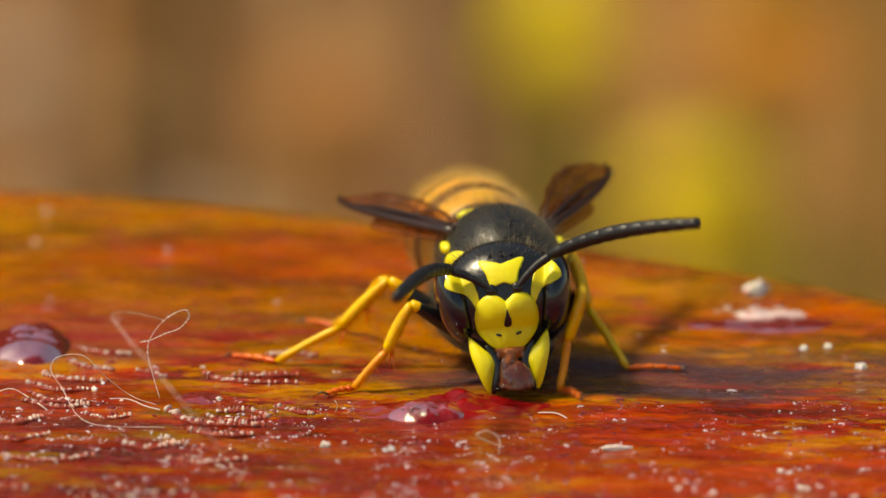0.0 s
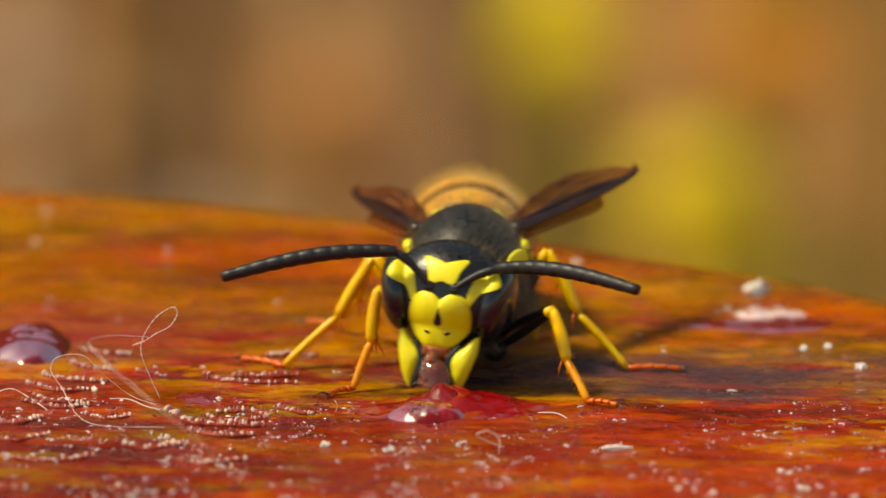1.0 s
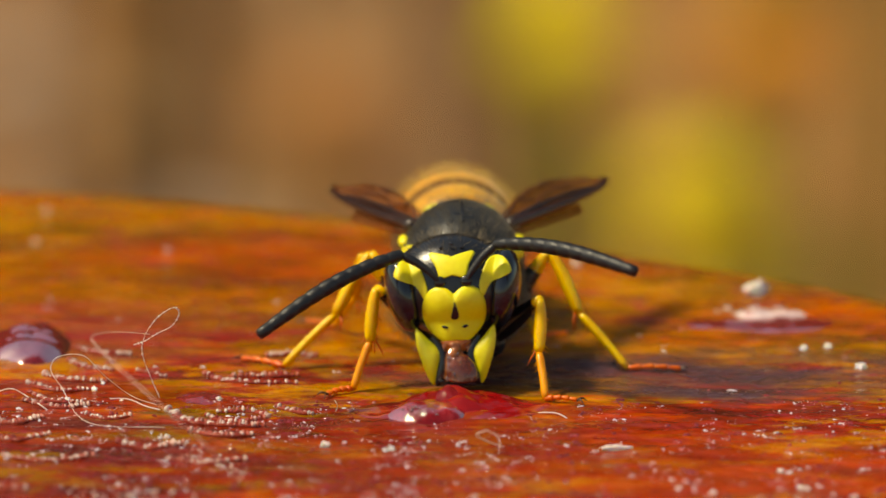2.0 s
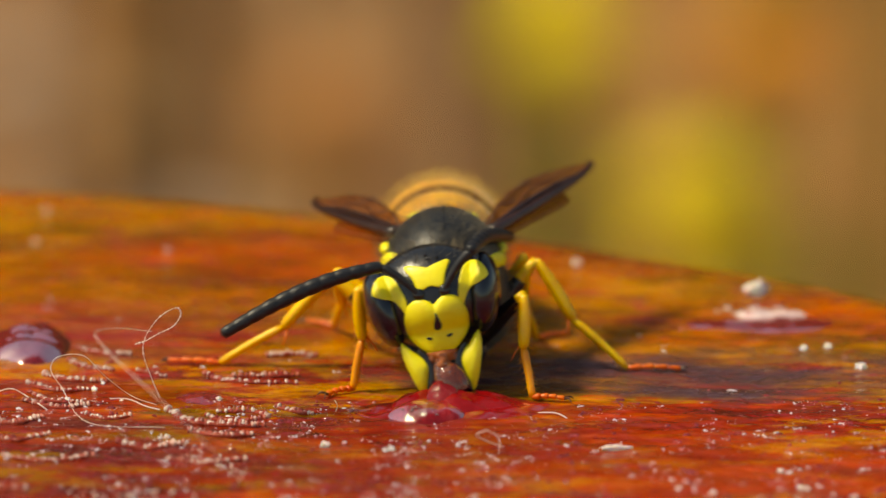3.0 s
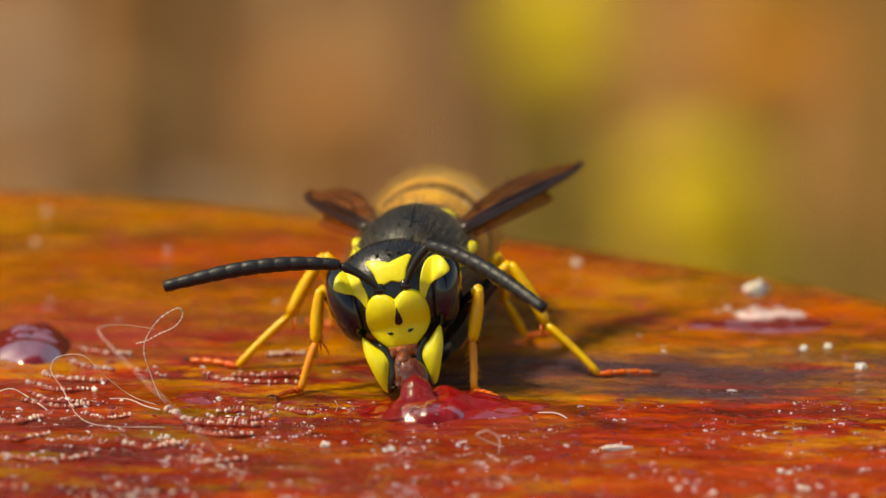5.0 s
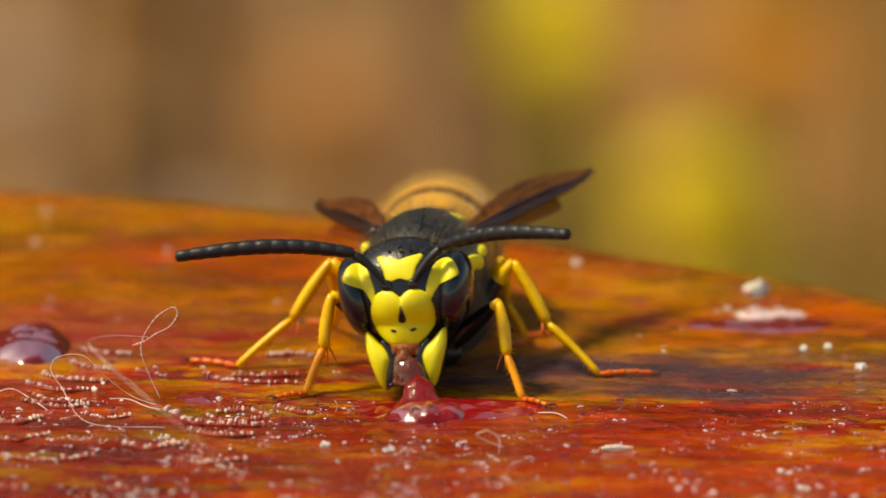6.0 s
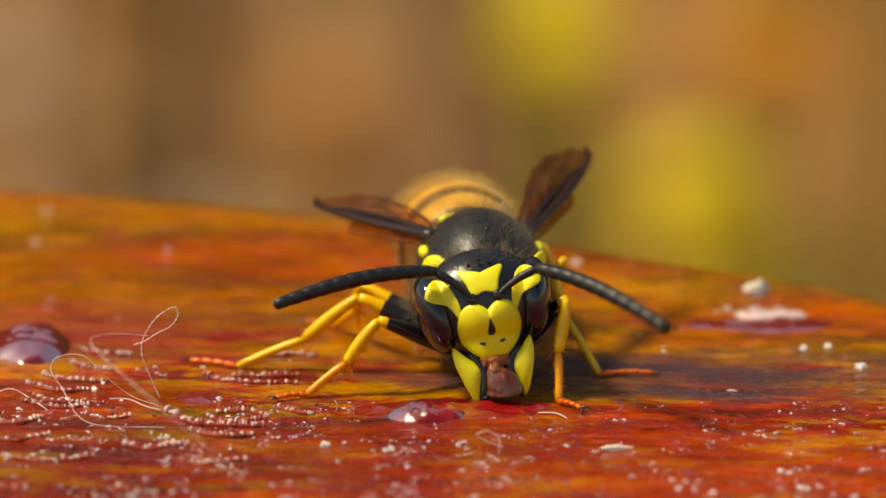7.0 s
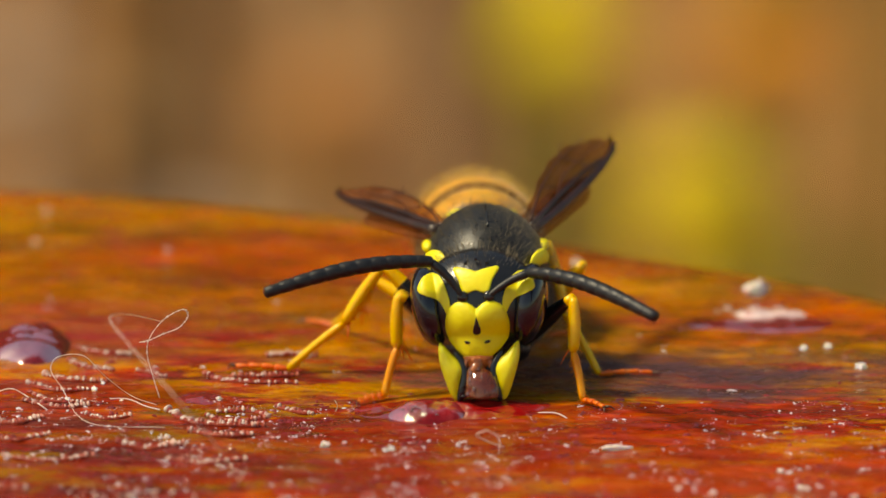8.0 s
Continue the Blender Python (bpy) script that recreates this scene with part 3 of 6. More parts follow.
def hairs(parent, name, mat, shells, count, length, radius, keep, lean=(0, 0.3, 0)):
    """Fine hairs standing on rounded shells."""
    rng = random.Random(name)
    verts, faces = [], []
    done = 0
    while done < count:
        c, r = shells[rng.randrange(len(shells))]
        q = Vector((rng.gauss(0, 1), rng.gauss(0, 1), rng.gauss(0, 1))).normalized()
        p = Vector((q.x * r[0], q.y * r[1], q.z * r[2]))
        if not keep(p + Vector(c)):
            continue
        nrm = Vector((q.x / r[0], q.y / r[1], q.z / r[2])).normalized()
        d = (nrm + Vector((rng.gauss(0, 0.25), rng.gauss(0, 0.25), rng.gauss(0, 0.25))) + Vector(lean)).normalized()
        a = p + Vector(c)
        n1 = d.cross(Vector((0.3, 0.9, 0.2))).normalized()
        n2 = d.cross(n1)
        k = len(verts)
        ln = length * rng.uniform(0.6, 1.2)
        bend = Vector((0, 0.12, -0.05)) * ln
        for f, w in ((0, 1.0), (0.55, 0.75)):
            base = a + d * (ln * f) + bend * f * f
            for s in range(3):
                an = 2 * math.pi * s / 3
                verts.append(base + (n1 * math.cos(an) + n2 * math.sin(an)) * radius * w)
        verts.append(a + d * ln + bend)
        for s in range(3):
            t = (s + 1) % 3
            faces += [(k + s, k + t, k + 3 + t, k + 3 + s), (k + 3 + s, k + 3 + t, k + 6)]
        done += 1
    return tagged(raw(name, verts, faces, mat, parent), kind="stuff")


def build_thorax(wasp):
    bm = bmesh.new()
    blob(bm, (0, 0.1, -0.45), (1.82, 2.3, 2.05), (0, 0, 0), 40, 26)
    blob(bm, (0, -1.25, -0.9), (1.6, 1.0, 1.5), (0, 0, 0), 28, 18)
    blob(bm, (0, 1.7, -0.3), (1.2, 0.8, 1.0), (0, 0, 0), 28, 18)
    blob(bm, (0, 0.35, -1.3), (2.02, 2.05, 1.55), (0, 0, 0), 32, 20)
    thorax = part("thorax", bm, M_THORAX, wasp, "black downy thorax")
    bm = bmesh.new()
    tube(bm, smooth_line([(0, -1.1, 1.31), (0, -0.6, 1.52), (0, -0.1, 1.6), (0, 0.3, 1.59)], 6), 0.04, 8)
    part("back_seam", bm, M_BLACK, thorax)
    bm = bmesh.new()
    tube(bm, [(0, -2.6, -0.5), (0, -2.0, -0.45), (0, -1.4, -0.4)], [0.45, 0.5, 0.6], 16)
    part("neck", bm, M_BLACK, thorax)
    for s in (-1, 1):
        bm = bmesh.new()
        arc = [(s * 1.72, -0.5, 0.2), (s * 1.64, -0.8, 0.34), (s * 1.5, -1.12, 0.42), (s * 1.32, -1.42, 0.4), (s * 1.16, -1.66, 0.28)]
        tube(bm, smooth_line(arc, 5), [0.08, 0.12, 0.15, 0.17, 0.18, 0.19, 0.2, 0.21, 0.22, 0.225, 0.23, 0.235, 0.235, 0.23, 0.22, 0.21, 0.19, 0.17, 0.14, 0.1, 0.05], 12, 0.4)
        part("shoulder_stripe", bm, M_YELLOW, thorax, "yellow shoulder stripe")
        bm = bmesh.new()
        blob(bm, (s * 1.6, 0.0, 0.46), (0.18, 0.36, 0.2), (0, s * 40, 0), 18, 12)
        part("wing_scale", bm, M_YELLOW, thorax, "yellow wing scale")
        bm = bmesh.new()
        blob(bm, (s * 0.62, 1.55, 0.98), (0.42, 0.22, 0.2), (-35, 0, s * -12), 18, 10)
        part("rear_spot", bm, M_YELLOW, thorax, "yellow spot behind the wings")
        for y in (-1.35, -0.1, 0.95):
            bm = bmesh.new()
            blob(bm, (s * 0.8, y, -2.1), (0.42, 0.45, 0.45), (0, 0, 0), 16, 10)
            part("coxa", bm, M_BLACK, thorax)
    hairs(thorax, "thorax_hair", M_DOWN, [((0, 0.1, -0.45), (1.82, 2.3, 2.05)), ((0, 0.35, -1.3), (2.02, 2.05, 1.55)), ((0, -1.25, -0.9), (1.6, 1.0, 1.5))], 9500, 0.44, 0.003, lambda p: p.z > -2.3)
    return thorax


GASTER = [(1.75, 0.22), (2.05, 0.3), (2.3, 0.95), (2.75, 1.5), (3.6, 1.76), (4.5, 1.84), (5.4, 1.78), (6.3, 1.58), (7.1, 1.28), (7.8, 0.95), (8.4, 0.5), (8.9, 0.15)]


def gaster_at(y):
    for (a, ra), (b, rb) in zip(GASTER, GASTER[1:]):
        if y <= b:
            k = (y - a) / (b - a)
            k = k * k * (3 - 2 * k) * 0.35 + k * 0.65
            return ra + (rb - ra) * k
    return 0.1


def gaster_drop(y):
    return -0.36 - 0.014 * (y - 1.8) ** 2


def build_abdomen(wasp):
    bm = bmesh.new()
    tube(bm, [(0, 1.6 + k * 0.12, gaster_drop(1.6 + k * 0.12)) for k in range(8)], [gaster_at(max(1.75, 1.6 + k * 0.12)) * 0.96 for k in range(8)], 28)
    abdomen = part("abdomen", bm, M_BLACK, wasp, "abdomen with golden and black bands")
    cuts = [2.05, 3.35, 4.55, 5.65, 6.65, 7.6, 8.95]
    for a, b in zip(cuts, cuts[1:]):
        bm = bmesh.new()
        ys = [a - 0.25 + (b - a + 0.25) * k / 14 for k in range(15)]
        ys = [max(1.9, y) for y in ys]
        pts = [(0, y + 0.0005 * k, gaster_drop(y)) for k, y in enumerate(ys)]
        rad = [gaster_at(y) * (0.975 + 0.035 * min(1, k / 10)) for k, y in enumerate(ys)]
        ring = tube(bm, pts, rad, 40, mats=[1 if k < 8 else 0 for k in range(14)])
        for f in ring.faces:
            c = f.calc_center_median()
            if f.material_index == 0 and a > 2.5 and (c.y - a) / (b - a) < 0.55 and abs(c.x) < 0.28 and c.z > 0:
                f.material_index = 1
        part("tergite", bm, [M_TERGITE, M_BAND], abdomen, "golden band with a brown front edge")
    shells = [((0, y, gaster_drop(y)), (gaster_at(y), 1.1, gaster_at(y))) for y in (3.3, 4.2, 5.1, 6.0, 6.8)]
    hairs(abdomen, "abdomen_hair", M_HAIR, shells, 2000, 0.46, 0.0045,
          lambda p: p.z > -0.6 and math.hypot(p.x, p.z - gaster_drop(p.y)) > gaster_at(p.y) * 0.97, (0, 0.5, 0))
    return abdomen


WING_LENGTH = 7.2


def build_wing(wasp, side):
    """A pleated fore wing along +x with the hind wing folded under it; its flat face looks along z."""
    bm = bmesh.new()
    n, m = 26, 8
    rows = []

    def span(u):
        lead = 0.16 + 0.05 * math.sin(u * 3.0)
        trail = 0.22 + (0.68 if side < 0 else 0.78) * math.sin(math.pi * u ** 1.15) ** 0.8 * (1 - 0.1 * u) + 0.16 * noise.noise(Vector((u * 7, side * 3, 0)))
        if u > 0.86:
            k = math.sqrt(max(0.0, 1 - ((u - 0.86) / 0.14) ** 2))
            lead, trail = lead * k - 0.25 * (1 - k), trail * k - 0.3 * (1 - k)
        return lead, -max(trail, -lead + 0.03)
    for i in range(n + 1):
        u = i / n
        a, b = span(u)
        row = []
        for j in range(m + 1):
            w = a + (b - a) * j / m
            z = 0.1 * math.sin(j * 1.9) * (0.4 + 0.6 * u) * (1 - u * 0.4) + 0.05 * noise.noise(Vector((u * 4, w * 2, side)))
            row.append(bm.verts.new((u * WING_LENGTH, -side * w, z)))
        rows.append(row)
    for i in range(n):
        for j in range(m):
            bm.faces.new((rows[i][j], rows[i][j + 1], rows[i + 1][j + 1], rows[i + 1][j]))
    bmesh.ops.solidify(bm, geom=bm.faces[:], thickness=0.012)
    wing = part("wing", bm, M_MEMBRANE, wasp, "smoky brown folded wing")
    lines = [([(0, 0.1, 0.02), (2.4, 0.2, 0.05), (4.8, 0.2, 0.05), (6.3, 0.12, 0.04), (6.95, 0.0, 0.03)], 0.17),
             ([(0, -0.02, 0.05), (2.4, -0.08, 0.09), (4.6, -0.05, 0.07), (5.9, 0.08, 0.05)], 0.1),
             ([(0.2, -0.15, 0.05), (2.0, -0.6, 0.1), (4.0, -0.85, 0.08), (5.9, -0.75, 0.03)], 0.035),
             ([(2.2, -0.1, 0.1), (3.4, -0.42, 0.1), (5.0, -0.4, 0.08), (6.4, -0.3, 0.04)], 0.03),
             ([(4.0, -0.85, 0.08), (4.5, -0.45, 0.09), (4.8, -0.05, 0.07)], 0.025),
             ([(2.0, -0.6, 0.1), (2.5, -0.35, 0.1), (2.7, -0.1, 0.09)], 0.025),
             ([(4.0, -0.85, 0.08), (4.4, -1.05, 0.05), (4.8, -1.12, 0.03)], 0.02)]
    for pts, r in lines:
        bm = bmesh.new()
        pts = smooth_line([(x, -side * y, z) for x, y, z in pts], 6)
        tube(bm, pts, [r * (1 - 0.55 * k / len(pts)) for k in range(len(pts))], 7)
        part("vein", bm, M_COSTA if r > 0.05 else M_VEIN, wing, "dark brown wing vein")
    bm = bmesh.new()
    rows = []
    for i in range(15):
        u = i / 14
        k = math.sqrt(max(0.02, 1 - max(0, (u - 0.75) / 0.25) ** 2))
        rows.append([bm.verts.new((0.2 + u * 4.6, -side * (0.1 + (0.35 + 0.2 * u) * k - 0.9 * k * j / 5), -0.16 - 0.1 * u + 0.05 * math.sin(j * 2.1))) for j in range(6)])
    for i in range(14):
        for j in range(5):
            bm.faces.new((rows[i][j], rows[i][j + 1], rows[i + 1][j + 1], rows[i + 1][j]))
    bmesh.ops.solidify(bm, geom=bm.faces[:], thickness=0.012)
    part("hind_wing", bm, M_MEMBRANE, wing, "smoky brown hind wing")
    return wing


SCAPE, FLAGELLUM = 1.3, 4.9


def build_antenna(head):
    """The stalk and the beaded lash of one antenna, each along +x."""
    bm = bmesh.new()
    tube(bm, smooth_line([(0, 0, 0), (0.3, 0, 0.05), (0.8, 0, 0.07), (SCAPE, 0, 0)], 5), [0.06, 0.07, 0.075, 0.08, 0.085, 0.09, 0.095, 0.1, 0.105, 0.11, 0.115, 0.12, 0.125, 0.13, 0.12, 0.09], 12)
    scape = part("antenna_stalk", bm, M_ANTENNA, head, "black antenna stalk")
    bm = bmesh.new()
    pts, rad = [], []
    for k in range(11):
        for f, w in ((0.0, 0.9), (0.1, 0.98), (0.5, 1.03), (0.9, 1.0)):
            u = (k + f) / 11
            pts.append((u * FLAGELLUM, 0, 0.24 * math.sin(math.pi * u ** 0.85)))
            rad.append(w * (0.14 + 0.065 * math.sin(math.pi * min(1, u * 0.9 + 0.1)) + 0.012 * u))
    pts.append((FLAGELLUM, 0, 0))
    rad.append(0.06)
    tube(bm, pts, rad, 12)
    lash = part("antenna_lash", bm, M_ANTENNA, head, "black ringed antenna")
    return scape, lash


LEGS = {"front": ((0.75, -1.4, -2.15), 2.75, 1.5, 1.4), "middle": ((0.95, -0.1, -2.2), 2.85, 2.0, 2.05), "hind": ((1.0, 1.0, -2.1), 2.6, 1.9, 1.8)}
FOOT = {"front": 0.9, "middle": 1.5, "hind": 1.0}


def bristles(piece, length, r, count, seed):
    """Short stiff hairs along a leg piece."""
    rng = random.Random(seed)
    verts, faces = [], []
    for k in range(count):
        x, a = rng.uniform(0.1, 0.97) * length, rng.uniform(0, 6.283)
        out = Vector((0.75, math.cos(a), math.sin(a))).normalized()
        p = Vector((x, math.cos(a) * r * 0.9, math.sin(a) * r * 0.9))
        side = out.cross(Vector((1, 0, 0))).normalized() * 0.009
        up = out.cross(side).normalized() * 0.009
        tip = p + out * rng.uniform(0.1, 0.2)
        n = len(verts)
        verts += [p + side, p - side * 0.5 + up, p - side * 0.5 - up, tip]
        faces += [(n, n + 1, n + 3), (n + 1, n + 2, n + 3), (n + 2, n, n + 3)]
    return tagged(raw("leg_hair", verts, faces, M_AMBER, piece), kind="stuff")


def build_leg(wasp, which):
    """Thigh, shin, heel piece and toe piece of a leg, each along +x from its joint."""
    _, thigh, shin, heel = LEGS[which]
    slim = {"front": 1.0, "middle": 1.0, "hind": 0.85}[which]
    bm = bmesh.new()
    k = 12
    tube(bm, [(thigh * i / k, 0, 0.05 * math.sin(math.pi * i / k)) for i in range(k + 1)], [slim * (0.1 + 0.15 * math.sin(math.pi * (i / k) ** 0.8) + 0.03 * (i / k)) for i in range(k + 1)], 12,
         mats=[1 if i < {"front": 11, "middle": 9, "hind": 8}[which] else 0 for i in range(k)])
    f = part("thigh", bm, [M_LEG, M_BLACK], wasp, "yellow thigh with a black base")
    bm = bmesh.new()
    tube(bm, [(shin * i / k, 0, 0.04 * math.sin(math.pi * i / k)) for i in range(k + 1)],
         [slim * r for r in (0.1, 0.135, 0.15, 0.16, 0.17, 0.175, 0.18, 0.18, 0.178, 0.172, 0.165, 0.155, 0.1)], 12)
    s = part("shin", bm, M_LEG, wasp, "yellow shin")
    for d in (0.16, -0.1):
        bm = bmesh.new()
        tube(bm, [(shin - 0.1, 0.1 * d, -0.1), (shin + 0.12, d, -0.24), (shin + 0.36, d * 1.6, -0.34)], [0.035, 0.028, 0.008], 6)
        part("spur", bm, M_FOOT, s)
    bm = bmesh.new()
    pts = [(heel * i / 10, 0, 0.03 * math.sin(math.pi * i / 10)) for i in range(11)]
    tube(bm, pts, [slim * r for r in (0.085, 0.115, 0.12, 0.118, 0.115, 0.112, 0.11, 0.11, 0.108, 0.108, 0.08)], 10, mat=0)
    h = part("heel", bm, M_AMBER if which == "front" else M_LEG, wasp, "orange lower leg")
    foot = FOOT[which]
    step = foot / 4
    t = None
    for i in range(4):
        bm = bmesh.new()
        arch = [0.05 * math.sin(math.pi * (i + f) / 4) for f in (0, 0.3, 0.8, 1)]
        tube(bm, [(i * step - 0.02, 0, arch[0]), (i * step + step * 0.3, 0, arch[1]), (i * step + step * 0.8, 0, arch[2]), (i * step + step, 0, arch[3])], [slim * r * (1.0 - 0.08 * i) for r in (0.06, 0.072, 0.098, 0.08)], 9, 1.2)
        if t is None:
            t = part("foot", bm, M_FOOT, wasp, "orange jointed foot with two claws")
        else:
            part("toe_joint", bm, M_FOOT, t)
    for d in (-1, 1):
        bm = bmesh.new()
        tube(bm, smooth_line([(foot, 0.03 * d, 0), (foot + 0.14, 0.12 * d, 0.03), (foot + 0.24, 0.2 * d, -0.07)], 4), [0.04, 0.04, 0.036, 0.032, 0.028, 0.024, 0.02, 0.014, 0.006], 6)
        part("claw", bm, M_VEIN, t)
    bristles(s, shin, 0.17, 90, which + "s")
    bristles(h, heel, 0.115, 80, which + "h")
    return f, s, h, t


wasp = empty("wasp")
tagged(wasp, "yellow and black wasp feeding on jam, wings half spread", "wasp")
head = build_head(wasp)
build_thorax(wasp)
build_abdomen(wasp)
wings = {s: build_wing(wasp, s) for s in (-1, 1)}
antennae = {s: build_antenna(head) for s in (-1, 1)}
legs = {(w, s): build_leg(wasp, w) for w in LEGS for s in (-1, 1)}


# ---- jam, crumbs, crust and fibres on the board ----
def jam_sheet(name, cx, cy, rx, ry, height, power, seed, label, mat=None, plump=1.2, uneven=0.55):
    """A low glossy mound with an uneven outline that sinks into the board at its rim."""
    verts, faces = [], []
    rings, sides = 22, 72
    for k in range(rings + 1):
        r = k / rings
        for j in range(sides):
            a = 2 * math.pi * j / sides
            e = 1 + 0.22 * noise.noise(Vector((math.cos(a) * 1.3 + seed, math.sin(a) * 1.3, seed)))
            x, y = cx + rx * r * e * math.cos(a), cy + ry * r * e * math.sin(a)
            h = height * max(0.0, 1 - r ** power) ** plump * (1 + uneven * noise.noise(Vector((x * 1.7, y * 1.7, seed))))
            verts.append((x, y, relief(x, y) + h - 0.06 * r ** 6 + 0.02 * noise.noise(Vector((x * 3, y * 3, seed)))))
    for k in range(rings):
        for j in range(sides):
            a, b = k * sides + j, k * sides + (j + 1) % sides
            faces.append((a, b, b + sides, a + sides))
    top = raw(name, verts, faces, mat or M_JAM)
    return tagged(top, label, "sugar" if "sugar" in name else "jam")


jam_sheet("jam_smear", 0.3, -0.6, 3.2, 1.2, 0.2, 1.6, 3.0, "thin smear of glossy red jam on the board")
jam_sheet("jam_smear", 9.3, 8.8, 2.5, 1.0, 0.07, 1.6, 11.0, "low wet smear of purplish jam on the board", mat=M_WET, plump=0.9, uneven=0.3)
# pale sheet in place of the sky's reflection on the smear
jam_sheet("sugary_sky_sheen", 9.6, 9.8, 1.15, 0.5, 0.1, 2.2, 15.0, "low pinkish white sheet painted as sky sheen beside the jam smear", mat=M_SKY_SHEEN, plump=0.9, uneven=1.2)
jam_dome = jam_sheet("jam_drop", -0.4, -1.1, 1.15, 0.95, 0.44, 2.2, 1.0, "rounded lump of wet pinkish red jam", mat=M_LUMP, plump=0.85, uneven=0.3)
jam_sheet("jam_drop", -11.8, 6.2, 1.35, 1.9, 0.5, 2.4, 4.0, "large dark wet drop of jam", mat=M_WET, plump=0.9, uneven=0.3)
jam_sheet("jam_drop", -6.7, 0.5, 0.8, 0.75, 0.05, 1.2, 6.0, "small dark flat drop of jam", mat=M_DROPLET)


def bubbles():
    """Small clear bubbles clinging to the end of the jam lump."""
    rng = random.Random(12)
    for k in range(34):
        a, r = rng.gauss(3.5, 0.75), rng.uniform(0.62, 1.0)
        x, y = -0.4 + 1.0 * r * math.cos(a), -1.1 + 0.8 * r * math.sin(a)
        w = 0.02 + 0.04 * rng.random() ** 3
        bm = bmesh.new()
        blob(bm, (x, y, relief(x, y) + 0.46 * max(0.0, 1 - r ** 2.4) ** 0.7 + w * 0.3), (w, w, w * 0.8), (0, 0, 0), 10, 7)
        part("bubble", bm, M_BUBBLE, jam_dome, "tiny clear bubble" if k == 0 else "")


bubbles()


def jam_pull():
    """The peak of jam that the jaws draw up, with a foot that runs out to all sides."""
    bm = bmesh.new()
    rings = 20
    line, rad = [], []
    for k in range(rings + 1):
        u = k / rings
        line.append((0.05 * math.sin(u * 4), -0.8 + 0.65 * u, -0.45 + 1.3 * u))
        rad.append((0.33 + 0.72 * (1 - u) ** 1.6) * math.sqrt(max(0.02, 1 - u ** 7)))
    tube(bm, line, rad, 36, 1.15)
    for v in bm.verts:
        w = noise.noise(v.co * 1.9)
        v.co += Vector((w * 0.16, w * 0.08, w * 0.12))
    root = part("jam_lump", bm, M_PULL, None, "peak of wet red jam drawn up by the wasp")
    return tagged(root, "", "jam")


def jam_ridge():
    """The long mound of loose jam beside the peak, flat on one side."""
    nx, ny = 60, 24
    verts, faces = [], []
    for i in range(nx + 1):
        u = i / nx
        for j in range(ny + 1):
            v = 2 * j / ny - 1
            x = -1.5 + 4.6 * u
            y = v * (0.35 + 0.75 * math.sin(math.pi * u) ** 0.6)
            top = 0.6 * math.sin(math.pi * u ** 0.62) ** 1.2 * (1 - v * v) ** 0.8
            w = noise.noise(Vector((x * 1.4, y * 2.0, 3.0)))
            verts.append((x, y, -0.12 + top * (1 + 0.4 * w) + 0.03 * noise.noise(Vector((x * 4, y * 4, 1.0)))))
    for i in range(nx):
        for j in range(ny):
            a = i * (ny + 1) + j
            faces.append((a, a + ny + 1, a + ny + 2, a + 1))
    root = raw("jam_mound", verts, faces, M_JAM, None, "long wet mound of loose red jam on the board")
    return tagged(root, "", "jam")


jam_lump = jam_pull()
jam_mound = jam_ridge()


def crumb(x, y, r, seed, flat=0.7, long=1.0):
    bm = bmesh.new()
    blob(bm, (0, 0, 0), (r * long, r * 0.8, r * flat), (0, 0, seed * 40 if long == 1.0 else 4), 11, 7, 1.1, seed)
    ob = part("crumb", bm, M_CRUMB, None, "", smooth=r > 0.25)
    ob.matrix_basis = Matrix.Translation(Vector((x, y, relief(x, y) + r * flat * 0.55)) * MM)
    return tagged(ob, "pale crumb of sugar on the board", "crumb", "crumbs on the board")


def bead_mesh(mat):
    bm = bmesh.new()
    blob(bm, (0, 0, 0), (1, 1, 1), (0, 0, 0), 7, 5)
    ob = part("bead", bm, mat)
    me = ob.data
    bpy.data.objects.remove(ob)
    return me


BEAD, PALE_BEAD = bead_mesh(M_CRUST), bead_mesh(M_CRUMB)


